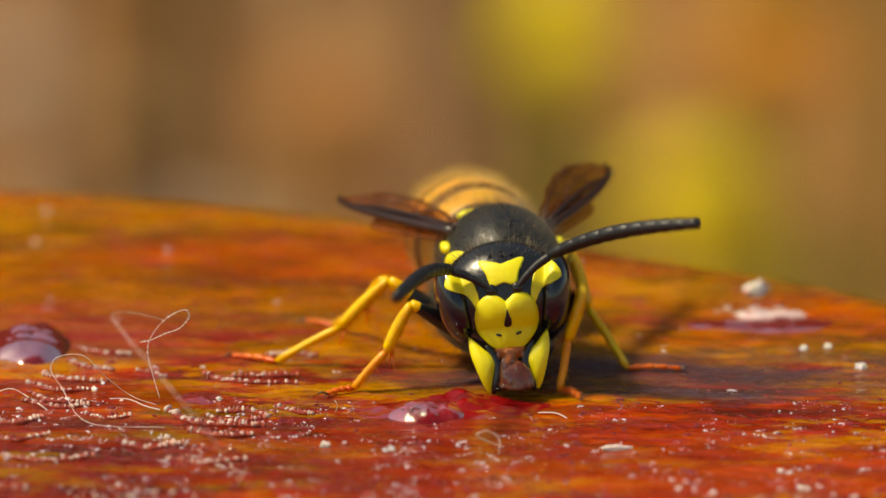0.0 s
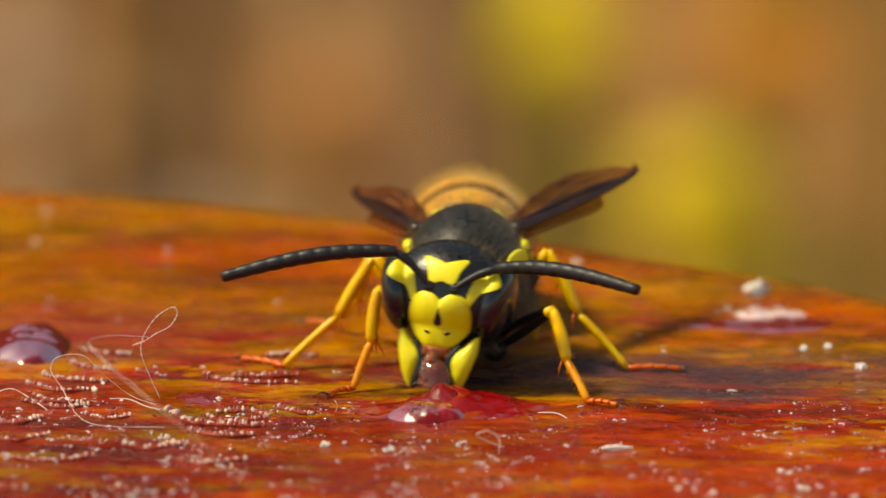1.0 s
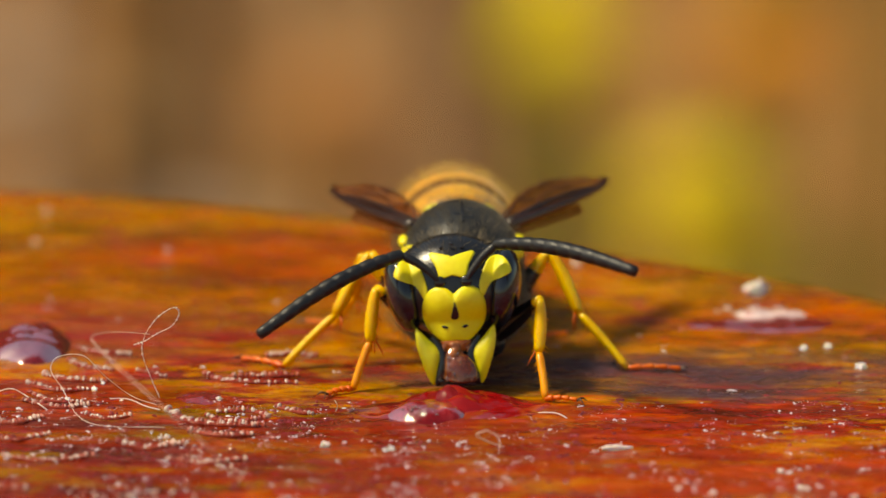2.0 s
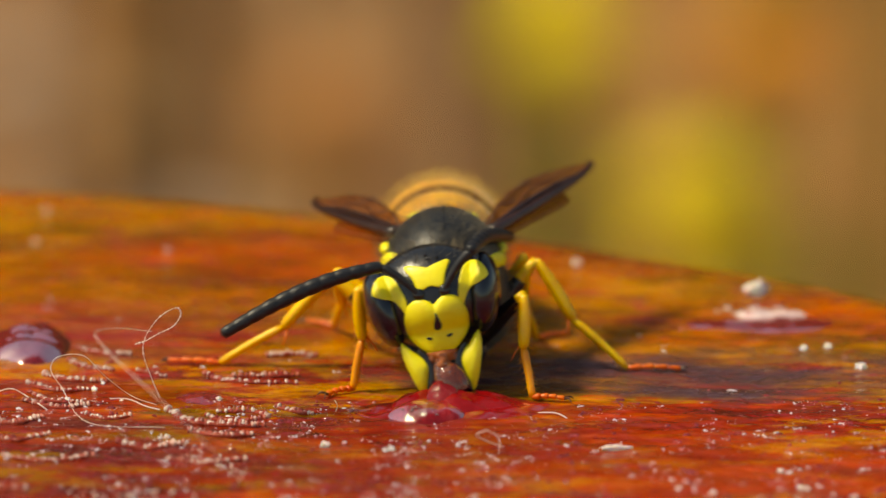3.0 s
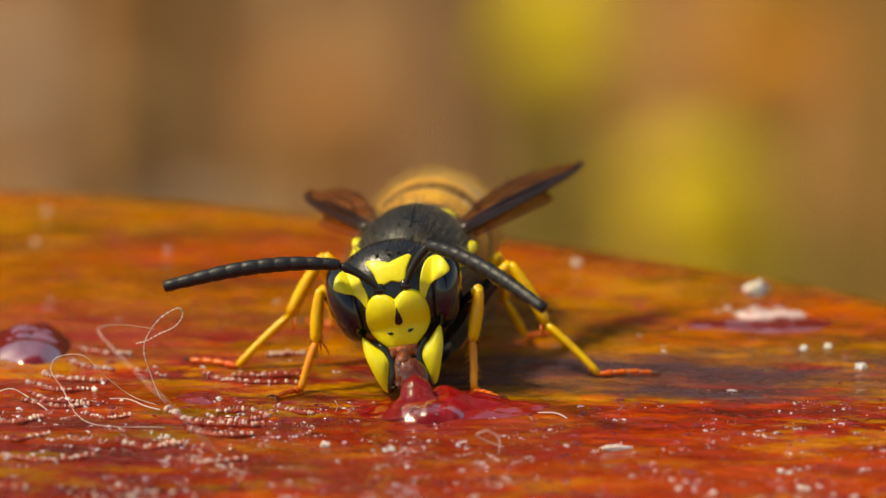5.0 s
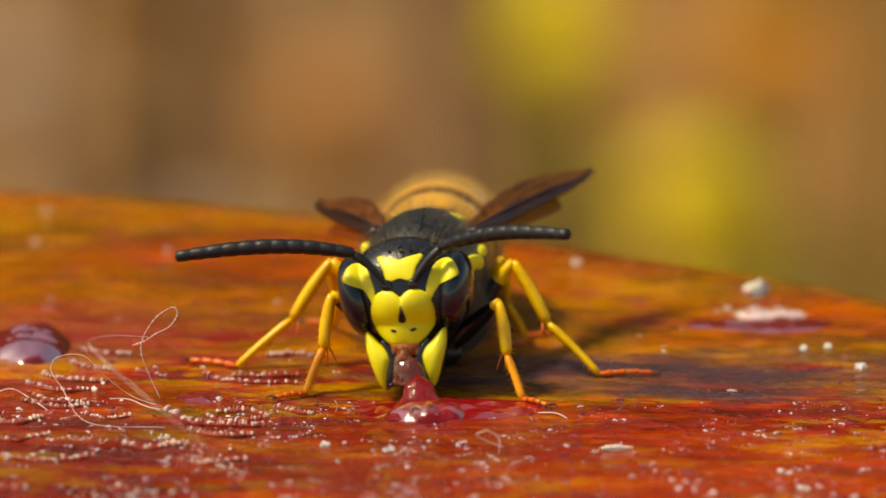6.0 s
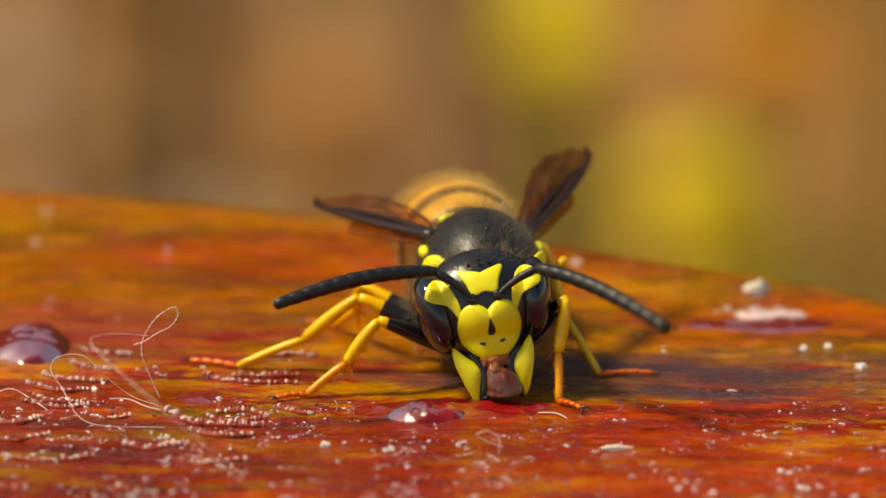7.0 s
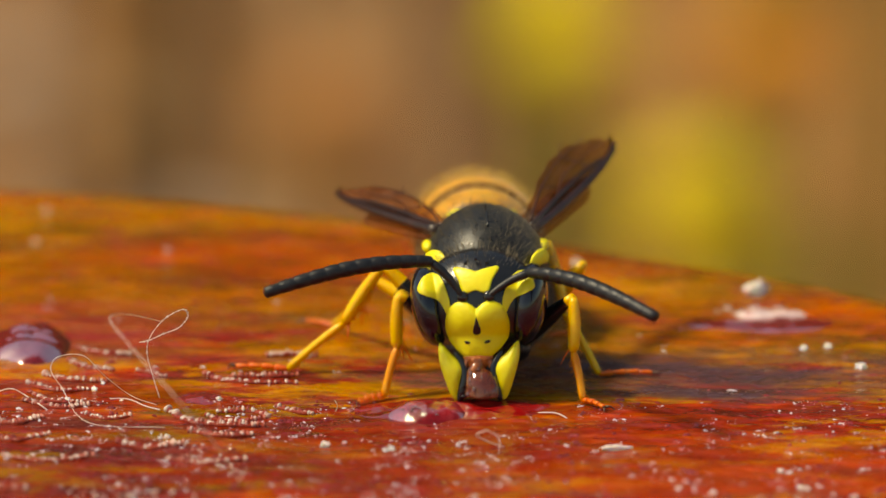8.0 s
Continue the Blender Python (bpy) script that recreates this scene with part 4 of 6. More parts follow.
def crust(pts, width, seed, pale=False):
    """A row of small beads dried along a line."""
    line = smooth_line([on_board(*p) for p in pts], 14)
    root = empty("sugar_crust")
    root.matrix_basis = Matrix.Translation(line[0] * MM)
    tagged(root, "crumbly ridge of dried pale sugar on the board" if pale else "beaded ridge of dried pinkish sugar on the board", "sugar crust", "sugar ridges on the board")
    length = sum((b - a).length for a, b in zip(line, line[1:]))
    if not pale:
        bm = bmesh.new()
        tube(bm, [p - line[0] for p in line], [width * (0.4 + 0.25 * noise.noise(Vector((k * 0.4, seed, 2)))) * math.sin(math.pi * (k + 1) / (len(line) + 1)) ** 0.4 for k in range(len(line))], 8, 1.5)
        part("ridge", bm, M_RIDGE, root, "wet red ridge under the beads")
    rng = random.Random(seed)
    n = max(6, int(length / 0.1))
    for k in range(n):
        p = line[int(k * (len(line) - 1) / (n - 1))]
        d = noise.noise(Vector((k * 0.9, seed, 0)))
        e = noise.noise(Vector((k * 0.5, seed, 5)))
        ob = new("bead", PALE_BEAD if pale and k % 3 == 0 else BEAD)
        ob.parent = root
        q = line[min(len(line) - 1, int(k * (len(line) - 1) / (n - 1)) + 1)] - line[max(0, int(k * (len(line) - 1) / (n - 1)) - 1)]
        spread = 0.35 if pale else 0.06
        spot = Vector((p.x + (0.2 if pale else 0.02) * d, p.y + spread * e, relief(p.x, p.y) + (0.005 if pale else width * 0.25))) - line[0]
        size = (0.052, width * (0.5 + 0.3 * d), width * (0.4 + 0.3 * e))
        if pale:
            spot += Vector((rng.gauss(0, 0.16), rng.gauss(0, 0.22), 0))
            size = [rng.uniform(0.02, 0.075) for _ in range(3)]
        ob.matrix_basis = Matrix.LocRotScale(spot * MM, Euler((0, 0, math.atan2(q.y, q.x) + 0.3 * d)), Vector(size))
    return root


def fibre(pts, r, label="thin curled pale fibre lying on the board", foot=(0, 0, 0)):
    """A thin hair; foot is the point on which it can sway."""
    bm = bmesh.new()
    line = smooth_line([Vector(p) - Vector(foot) for p in pts], 10)
    tube(bm, line, [r * (1 + 0.35 * noise.noise(p * 2.0)) for p in line], 6)
    if "beaded" in label:
        for k in range(2, len(line) - 2, 3):
            w = r * (1.8 + 2.6 * abs(noise.noise(line[k] * 5.0)))
            blob(bm, line[k], (w, w, w), (0, 0, 0), 8, 5)
    ob = part("fibre", bm, M_FIBRE)
    ob.matrix_basis = pose(*(v * MM for v in foot))
    return tagged(ob, label, "fibre", "fibres on the board")


fibre([(-7.6, -2.6, 0.05), (-9.3, -2.5, 0.07), (-10.0, -1.9, 0.2), (-10.45, -0.9, 0.65), (-10.8, -0.5, 1.1), (-10.6, -0.4, 1.45), (-9.9, -0.4, 1.48), (-9.35, -0.3, 0.9), (-8.6, -0.2, 0.28), (-7.9, -0.3, 0.05)], 0.01)
curled_fibre = fibre([(-7.85, 0.4, 0.06), (-8.1, 0.5, 0.6), (-8.35, 0.6, 1.25), (-8.3, 0.6, 1.75), (-7.95, 0.6, 2.3), (-7.5, 0.6, 2.6), (-7.35, 0.7, 2.4), (-7.55, 0.7, 2.05), (-7.95, 0.7, 1.82), (-8.32, 0.65, 1.6), (-8.6, 0.65, 1.5)], 0.011, "beaded pale fibre curling up from the board", foot=(-7.85, 0.4, 0.06))
long_fibre = fibre([(-8.14, 0.0, 1.91), (-8.92, -2.0, 2.48), (-9.41, -4.0, 2.93), (-9.49, -5.0, 3.02), (-8.99, -6.5, 2.95), (-8.1, -8.0, 2.61), (-7.19, -8.6, 2.01), (-6.31, -8.6, 1.24), (-5.37, -7.9, 0.02)], 0.012,
                   "long fine pale fibre arching over the board", foot=(-5.37, -7.9, 0.02))
fibre([(-12.6, 0.6, 0.06), (-12.0, 0.5, 0.3), (-11.5, 0.3, 0.12), (-10.9, -0.8, 0.05)], 0.013)
fibre([(-9.2, -0.2, 0.2), (-8.7, -0.3, 0.22), (-8.2, -0.6, 0.1), (-7.8, -0.9, 0.08)], 0.017)
fibre([(1.6, -4.6, 0.05), (1.2, -4.9, 0.3), (0.9, -5.0, 0.5), (1.2, -5.0, 0.62), (1.5, -5.0, 0.4), (1.5, -5.2, 0.05)], 0.013)
fibre([(-2.95, -1.0, 0.05), (-2.9, -1.1, 0.25), (-2.98, -1.1, 0.4)], 0.013)
fibre([(2.6, -1.2, 0.08), (3.1, -1.4, 0.12), (3.4, -1.7, 0.06)], 0.016)
for k, line in enumerate([
    [(-6.7, 3.1), (-6.2, 2.4), (-5.4, 2.1), (-4.1, 2.2)], [(-5.9, 2.7), (-5.0, 2.8), (-4.1, 3.0)],
    [(-7.6, -0.8), (-6.9, -1.8), (-6.0, -2.2), (-4.9, -2.2)], [(-6.5, -1.2), (-5.8, -1.7), (-4.9, -1.4)], [(-6.2, -0.9), (-5.2, -0.8), (-4.8, -1.3)],
    [(-6.9, -2.8), (-6.0, -3.3), (-5.2, -3.1)], [(-11.5, 1.0), (-10.8, 0.1), (-10.0, 0.0)], [(-11.6, 0.2), (-10.6, -0.5), (-9.8, -0.3)],
    [(-12.4, -1.6), (-11.7, -2.0), (-11.0, -1.5)], [(-12.4, -3.4), (-11.6, -3.8), (-10.7, -3.2)], [(-10.6, 4.6), (-10.0, 3.8), (-9.3, 3.4)],
    [(-11.2, 3.0), (-10.4, 2.3), (-9.4, 2.2)], [(-11.6, 1.9), (-10.8, 1.2), (-9.9, 1.3)], [(-10.4, 6.0), (-9.6, 5.3), (-8.9, 5.2)],
    [(-8.8, -4.0), (-7.9, -4.5), (-7.0, -4.2)], [(-11.8, -5.4), (-10.6, -5.9), (-9.4, -5.4)], [(-7.4, -5.6), (-6.4, -6.1), (-5.3, -5.7)],
    [(-12.0, -8.2), (-11.0, -8.6)], [(-9.8, -1.2), (-9.2, -1.6), (-8.6, -1.3)],
    [(-4.6, -0.2), (-4.0, -0.7), (-3.6, -0.9)], [(-5.0, 5.0), (-4.2, 5.2), (-3.6, 5.0)], [(-8.6, 3.4), (-7.8, 2.9)]]):
    crust(line, 0.17 + 0.03 * (k % 3), k * 1.7)
for k, line in enumerate([[(-10.0, -8.6), (-8.6, -9.2), (-7.0, -8.9)], [(-9.4, -9.4), (-8.0, -9.8), (-6.4, -9.6)], [(-7.6, -3.6), (-6.8, -4.8), (-6.0, -6.2)], [(-6.6, -5.0), (-5.8, -6.4), (-5.2, -7.4)], [(-7.9, -3.0), (-7.0, -4.4)]]):
    crust(line, 0.15, 60 + k * 2.3, True)
for k, (x, y, r) in enumerate([(9.2, 12.0, 0.33), (10.3, 5.9, 0.13), (11.0, 6.1, 0.12), (11.8, 3.7, 0.16), (-3.2, -4.3, 0.13), (4.45, -4.35, 0.06),
                               (-12.3, 22.4, 0.085), (-12.4, 18.6, 0.085), (-8.3, 17.2, 0.075), (-9.7, 1.3, 0.1), (9.0, -6.9, 0.12), (9.2, -7.0, 0.1), (9.4, -8.4, 0.13), (9.6, -8.5, 0.1), (-1.4, -4.8, 0.1), (-1.55, -4.9, 0.08), (-8.9, 0.2, 0.06), (-10.4, 0.2, 0.08),
                               (4.0, 15.6, 0.12), (6.2, -8.8, 0.1), (7.1, -9.1, 0.1), (10.8, -9.2, 0.11), (-9.5, 1.9, 0.07), (-6.2, 0.3, 0.09)]):
    crumb(x, y, r * (0.8 if y < -6 else 1.0), k * 1.3 + 0.4, 0.55 if y < -6 else 0.7)
crumb(4.65, -4.6, 0.12, 3.3, 0.7, 3.0)
# pale bits that help paint the white sky sheen behind the smear
for k in range(9):
    crumb(8.0 + 0.25 * k + 0.06 * (k % 3), 10.2 + 0.4 * math.sin(k * 2.1), 0.05 + 0.025 * (k % 3), 40 + k * 1.7, 0.5, 1.5)


def scattered(name, count, seed, big, sink, mat, label, category, rows):
    """Countless small rounded bits on the board, thickest where noise gathers them."""
    rng = random.Random(seed)
    verts, faces = [], []
    sides = 8
    spots = []
    while len(spots) < count:
        x, y = rng.uniform(-13, 13), rng.uniform(-11, 12) if len(spots) % 8 == 0 else rng.uniform(-11, 0.5)
        if noise.noise(Vector((x * 0.45, y * 0.45, 9.0 + seed))) > rng.uniform(-0.25, 0.4):
            spots += [(x + rng.gauss(0, 0.09), y + rng.gauss(0, 0.09)) for k in range(rng.choice((1, 1, 1, 2, 5, 9)))]
    for x, y in spots:
        r = 0.009 + big * rng.random() ** 5
        p = on_board(x, y) - Vector((0, 0, r * sink))
        k0 = len(verts)
        turn = Matrix.Rotation(rng.uniform(-0.6, 0.6), 3, "Z")
        size = Vector((rng.uniform(0.9, 2.4), rng.uniform(0.7, 1.2), rng.uniform(0.7, 1.1))) * r
        for level, wide in rows:
            for s in range(sides):
                an = 2 * math.pi * s / sides
                w = wide * rng.uniform(0.5, 1.25)
                verts.append(p + turn @ Vector((math.cos(an) * w * size.x, math.sin(an) * w * size.y, level * size.z)))
        verts.append(p + Vector((0, 0, size.z)))
        for s in range(sides):
            q = (s + 1) % sides
            for j in range(len(rows) - 1):
                faces.append((k0 + sides * j + s, k0 + sides * j + q, k0 + sides * (j + 1) + q, k0 + sides * (j + 1) + s))
            top = k0 + sides * (len(rows) - 1)
            faces.append((top + s, top + q, k0 + sides * len(rows)))
    tagged(raw(name, verts, faces, mat), label, category, kind="stuff")


# the whitest grains take the place of glints on the wet board
scattered("sugar_glint_grains", 3600, 5, 0.042, 0.1, M_GLINT_GRAIN, "scattered sugar grains and dust, the palest painted as glints on the board", "sugar", ((-0.3, 0.9), (0.25, 1.0), (0.75, 0.66)))
scattered("syrup_droplets", 3000, 8, 0.055, 0.0, M_DROPLET, "fine glistening droplets of red syrup on the board", "syrup", ((-0.2, 1.0), (0.3, 0.95), (0.65, 0.76), (0.9, 0.44)))


# ---- the garden behind ----
def garden_ground():
    bm = bmesh.new()
    n = 60
    xs = [-1 + 2 * k / n for k in range(n + 1)]
    grow = lambda u: math.copysign(abs(u) ** 3, u) * 400000 + u * 6000
    vs = [[bm.verts.new((grow(a), grow(b) + 1500, -750 + (18 * noise.noise(Vector((grow(a) * 0.004, grow(b) * 0.004, 0))) if abs(grow(a)) < 9000 and abs(grow(b)) < 9000 else 0))) for a in xs] for b in xs]
    for i in range(n):
        for j in range(n):
            bm.faces.new((vs[i][j], vs[i][j + 1], vs[i + 1][j + 1], vs[i + 1][j]))
    tagged(part("ground", bm, M_SOIL), "dry brown garden soil", "ground", kind="structure")


garden_ground()


# never in view: added so the wet board mirrors brown, not low sky
def hedge():
    bm = bmesh.new()
    n, m = 60, 14
    rows = []
    for j in range(m + 1):
        v = j / m
        row = []
        for i in range(n + 1):
            x = -5000 + 10000 * i / n
            row.append((x, 4600 + 140 * noise.noise(Vector((x * 0.003, v * 5, 0))) + 60 * v, -760 + 3500 * v + 90 * noise.noise(Vector((x * 0.004, 3, 0))) * v))
        rows.append(row)
    front = [[bm.verts.new(p) for p in row] for row in rows]
    back = [[bm.verts.new((p[0], p[1] + 500, p[2])) for p in row] for row in rows]
    for a, flip in ((front, False), (back, True)):
        for j in range(m):
            for i in range(n):
                f = (a[j][i], a[j][i + 1], a[j + 1][i + 1], a[j + 1][i])
                bm.faces.new(f[::-1] if flip else f)
    for i in range(n):
        bm.faces.new((front[m][i], front[m][i + 1], back[m][i + 1], back[m][i]))
    for i in (0, n):
        for j in range(m):
            bm.faces.new((front[j][i], front[j + 1][i], back[j + 1][i], back[j][i]))
    tagged(part("sky_block", bm, M_SKY_BLOCK), "brown hedge far behind, added out of view to shape reflections", "hedge", kind="structure")


hedge()


def flower(x, y, z, size, mat, seed, label, green=M_STEM):
    """A tall garden flower: stem, leaves and a full head of petals."""
    rng = random.Random(seed)
    root = empty("flower")
    tagged(root, label, "flower", "flowers in the garden")
    root.matrix_basis = pose(x * MM, y * MM, -0.75)
    h = z + 750
    bm = bmesh.new()
    stem = smooth_line([(0, 0, -15), (4, 2, h * 0.3), (-3, -2, h * 0.7), (0, 0, h)], 6)
    tube(bm, stem, [3.2 - 1.4 * k / len(stem) for k in range(len(stem))], 8)
    part("stem", bm, green, root)
    for k in range(9):
        a, hz = rng.uniform(0, 6.28), h * rng.uniform(0.3, 0.93)
        bm = bmesh.new()
        d = Vector((math.cos(a), math.sin(a), 0.5))
        ln = rng.uniform(35, 60)
        pts = [Vector((0, 0, hz)) + d * (ln * u) - Vector((0, 0, 26 * u * u)) for u in (0, 0.25, 0.5, 0.75, 1)]
        tube(bm, pts, [1.2, 7, 9, 6, 0.8], 6, 0.12)
        part("leaf", bm, green, root)
    bm = bmesh.new()
    blob(bm, (0, 0, h), (size * 0.4, size * 0.4, size * 0.34), (0, 0, 0), 14, 8, 0.2, seed)
    heart = part("flower_head", bm, mat, root, "flower heart")
    for ring in range(3):
        for k in range(13):
            a = 2 * math.pi * (k + 0.5 * ring) / 13 + rng.uniform(-0.1, 0.1)
            rise = (0.1, 0.55, 1.1)[ring] + rng.uniform(-0.1, 0.1)
            d = Vector((math.cos(a) * math.cos(rise), math.sin(a) * math.cos(rise), math.sin(rise)))
            ln = size * (0.52, 0.47, 0.4)[ring]
            bm = bmesh.new()
            tube(bm, [Vector((0, 0, h)) + d * (ln * u) - Vector((0, 0, ln * 0.2 * u * u)) for u in (0.15, 0.5, 0.8, 1)], [size * 0.05, size * 0.1, size * 0.11, size * 0.03], 6, 0.3)
            part("petal", bm, mat, heart)
    return root


flower(24.4, 1100, -228.4, 27, M_PETAL, 1, "tall yellow garden flower on a green stem")
flower(23.7, 1160, -228.7, 22, M_PETAL, 7, "tall yellow garden flower on a green stem")
flower(46.4, 980, -228.2, 26, M_PETAL, 2, "tall yellow garden flower on a green stem")
flower(48.3, 1010, -248.4, 25, M_PETAL, 8, "tall yellow garden flower on a green stem")
flower(63.2, 1040, -216.5, 22, M_PETAL_ORANGE, 3, "tall orange garden flower on a green stem")
flower(103.1, 1250, -261.5, 16, M_PETAL_ORANGE, 9, "tall orange garden flower on a green stem")
flower(-79.5, 1020, -218.1, 20, M_PALE, 11, "faded greyish flower head on a dry stem", M_PALE)
flower(-53.4, 960, -213.5, 25, M_DARK, 12, "faded brown flower head on a dry stem", M_DARK)
flower(-20.2, 1060, -231.5, 27, M_RUST, 13, "faded rusty flower head on a dry stem", M_RUST)


def stalk(x, y, height, r, mat, seed, label):
    bm = bmesh.new()
    rng = random.Random(seed)
    pts = smooth_line([(0, 0, -20), (rng.uniform(-8, 8), 0, height * 0.4), (rng.uniform(-8, 8), 0, height * 0.75), (rng.uniform(-15, 15), 0, height)], 6)
    tube(bm, pts, [r * (1.1 - 0.4 * k / len(pts)) for k in range(len(pts))], 8)
    ob = empty("dry_stalk")
    part("stem", bm, mat, ob)
    for k in range(9):
        a, hz = rng.uniform(0, 6.28), height * rng.uniform(0.35, 0.98)
        w = Vector((math.cos(a), math.sin(a), -0.4))
        bm = bmesh.new()
        tube(bm, [Vector((0, 0, hz)) + w * (45 * u) - Vector((0, 0, 90 * u * u)) for u in (0, 0.3, 0.6, 1)], [1, r * 0.9, r * 0.8, 0.5], 6, 0.15)
        part("dry_leaf", bm, mat, ob)
    ob.matrix_basis = pose(x * MM, y * MM, -0.75)
    return tagged(ob, label, "dry plant", "dry stalks in the garden")


for k, (x, y, h, r, kind) in enumerate([(-91, 1170, 620, 8, 4), (-70, 1420, 640, 6, 2), (-44, 1340, 640, 8, 0), (-10, 1250, 640, 8, 0), (3, 1300, 640, 7, 0), (96, 1250, 640, 8, 3), (-108, 2000, 700, 12, 2), (-92, 2100, 700, 9, 2), (-40, 2050, 700, 12, 1), (-24, 1500, 650, 7, 0), (-40, 1700, 640, 8, 3), (-26, 2300, 700, 12, 0)]):
    stalk(x, y, h, r, (M_STRAW, M_RUST, M_DARK, M_OLIVE, M_PALE)[kind], k + 20, ("pale straw-coloured dry stalk with hanging leaves", "rusty brown dry stalk with hanging leaves", "dark brown dry stalk with hanging leaves", "olive brown stalk with hanging leaves", "pale greyish dead stalk with hanging leaves")[kind])
stalk(35, 1180, 512, 9, M_STEM, 41, "green leafy stalk among the flowers")


JAM = [(0.0, 0.6, -0.2, -0.45), (0.7, 0.3, -0.2, -0.4), (1.0, -0.05, -0.15, -0.2), (1.5, -0.1, -0.1, -0.1), (1.7, 0.3, -0.1, -0.35), (2.8, -0.7, -0.1, 0.0), (3.0, -0.05, -0.1, -0.1), (3.5, -1.3, -0.1, -0.1),
       (3.8, -1.6, -0.1, -0.5), (4.2, -1.6, -0.1, -0.5), (4.5, -1.2, -0.1, 0.0), (4.7, -0.9, -0.1, 0.0), (5.8, -0.6, -0.1, 0.05), (6.0, -0.7, -0.1, 0.0), (6.3, -0.5, -0.1, -0.05), (6.5, -0.3, -0.2, -0.4), (6.8, -0.4, -0.2, -0.7), (8.0, -0.4, -0.2, -0.7)]
WING_ROLL = {-1: [(0.0, 25), (8.0, 25)], 1: [(0.0, -8), (0.7, -15), (1.0, -30), (1.7, -28), (2.8, -40), (4.7, -42), (5.8, -36), (6.3, -30), (6.8, -8), (8.0, 0)]}
SWAY = [(0.0, 1.0), (0.1, 0.5), (0.2, 0.3), (0.3, 0.9), (0.4, 0.6), (0.5, 0.1), (0.9, 0.0), (1.7, 0.05), (2.8, 0.5), (2.9, 0.3), (3.0, 0.3), (3.2, 0.8), (3.3, 0.3), (3.5, 0.1), (3.6, 0.7), (3.8, 0.8), (4.0, 0.1), (4.4, 0.3), (4.7, 0.5), (5.8, 0.1), (6.0, 0.0), (7.2, 0.1), (7.4, 0.2), (7.5, 0.8), (7.6, 0.5), (7.8, 0.6), (8.0, 0.9)]
MOUND = [(0.0, 0.3, -0.35, -0.1), (1.0, 0.2, -0.35, 0.0), (1.7, 0.2, -0.35, 0.0), (2.8, 0.0, -0.35, 0.05), (4.7, -0.1, -0.35, 0.05), (5.8, 0.0, -0.35, -0.3), (6.5, 0.0, -0.35, -0.42), (8.0, 0.0, -0.35, -0.42)]
HEAD_1 = [
    (0, 1.683, 1.699, 2.594, 1.603, 0, -5.964),
    (0.1, 1.682, 1.778, 2.482, 2.738, 0, -4.678),
    (0.2, 1.807, 1.923, 2.456, 4.844, 0, -2.067),
    (0.3, 2.069, 2.002, 2.644, 5.979, 0, 0),
    (0.4, 1.954, 1.676, 2.571, 3.124, 0, 1.001),
    (0.5, 1.575, 1.35, 2.535, -1.859, 0, 1.66),
    (0.6, 1.379, 1.494, 2.606, -7.438, 0, 1.986),
    (0.7, 1.244, 1.676, 2.579, -11.172, 0, 2.353),
    (0.8, 1.118, 1.732, 2.6, -11.658, 0, 3.843),
    (0.9, 0.662, 1.771, 2.685, -11.968, 0, 6.014),
    (1, 0.181, 1.829, 2.589, -12.077, 0, 7.125),
    (1.1, -0.298, 2.041, 2.78, -11.661, 0, 4.128),
    (1.2, -0.85, 2.213, 2.782, -10.72, 0, 0),
    (1.3, -1.177, 2.2, 2.526, -8.825, 0, -2.294),
]
HEAD_2 = [
    (1.4, -0.898, 2.174, 2.682, -6.093, 0, -4.184),
    (1.5, -0.476, 2.161, 2.668, -3.805, 0, -4.97),
    (1.6, -0.283, 2.162, 2.679, -2.284, 0, -3.748),
    (1.7, 0.669, 2.163, 2.722, -1.262, 0, -2.526),
    (2.8, -1.475, 1.698, 2.571, 3.464, 0, -7.326),
    (2.9, -1.006, 1.508, 2.731, 2.052, 0, -9.064),
    (3, -0.254, 1.351, 2.584, -0.784, 0, -10.46),
    (3.1, -0.126, 1.785, 2.85, -4.978, 0, -3.845),
    (3.2, -0.045, 2.219, 2.808, -9.438, 0, 2.77),
    (3.3, -0.385, 2.125, 2.654, -13.099, 0, 2.295),
    (3.4, -0.708, 1.938, 2.755, -16.355, 0, 1.204),
    (3.5, -1.348, 1.794, 2.735, -17.762, 0, 0),
    (3.6, -1.533, 1.721, 2.794, -17.678, 0, -1.531),
    (3.7, -2.174, 1.664, 2.737, -17.456, 0, -3.227),
]
HEAD_3 = [
    (3.8, -2.264, 1.641, 2.692, -17.136, 0, -4.028),
    (3.9, -2.074, 1.727, 2.725, -15.886, 0, -1.105),
    (4, -2.38, 1.813, 2.695, -14.812, 0, 1.818),
    (4.1, -2.596, 1.522, 2.832, -14.953, 0, 1.251),
    (4.2, -2.608, 1.23, 2.607, -15.095, 0, 0),
    (4.3, -2.435, 1.491, 2.878, -11.168, 0, -2.435),
    (4.4, -2.233, 1.974, 2.808, -3.876, 0, -5.795),
    (4.5, -2.08, 2.235, 2.756, 0.051, 0, -8.259),
    (4.6, -1.854, 1.967, 2.669, -0.47, 0, -9.559),
    (4.7, -1.514, 1.699, 2.607, -1.211, 0, -10.154),
    (5.8, -0.899, 2.081, 2.704, -4.934, 0, -6.809),
    (5.9, -0.709, 1.92, 2.63, -7.168, 0, -5.093),
    (6, -0.989, 1.76, 2.689, -9.11, 0, -3.633),
    (6.1, -1.077, 1.8, 2.708, -9.108, 0, -4.285),
]
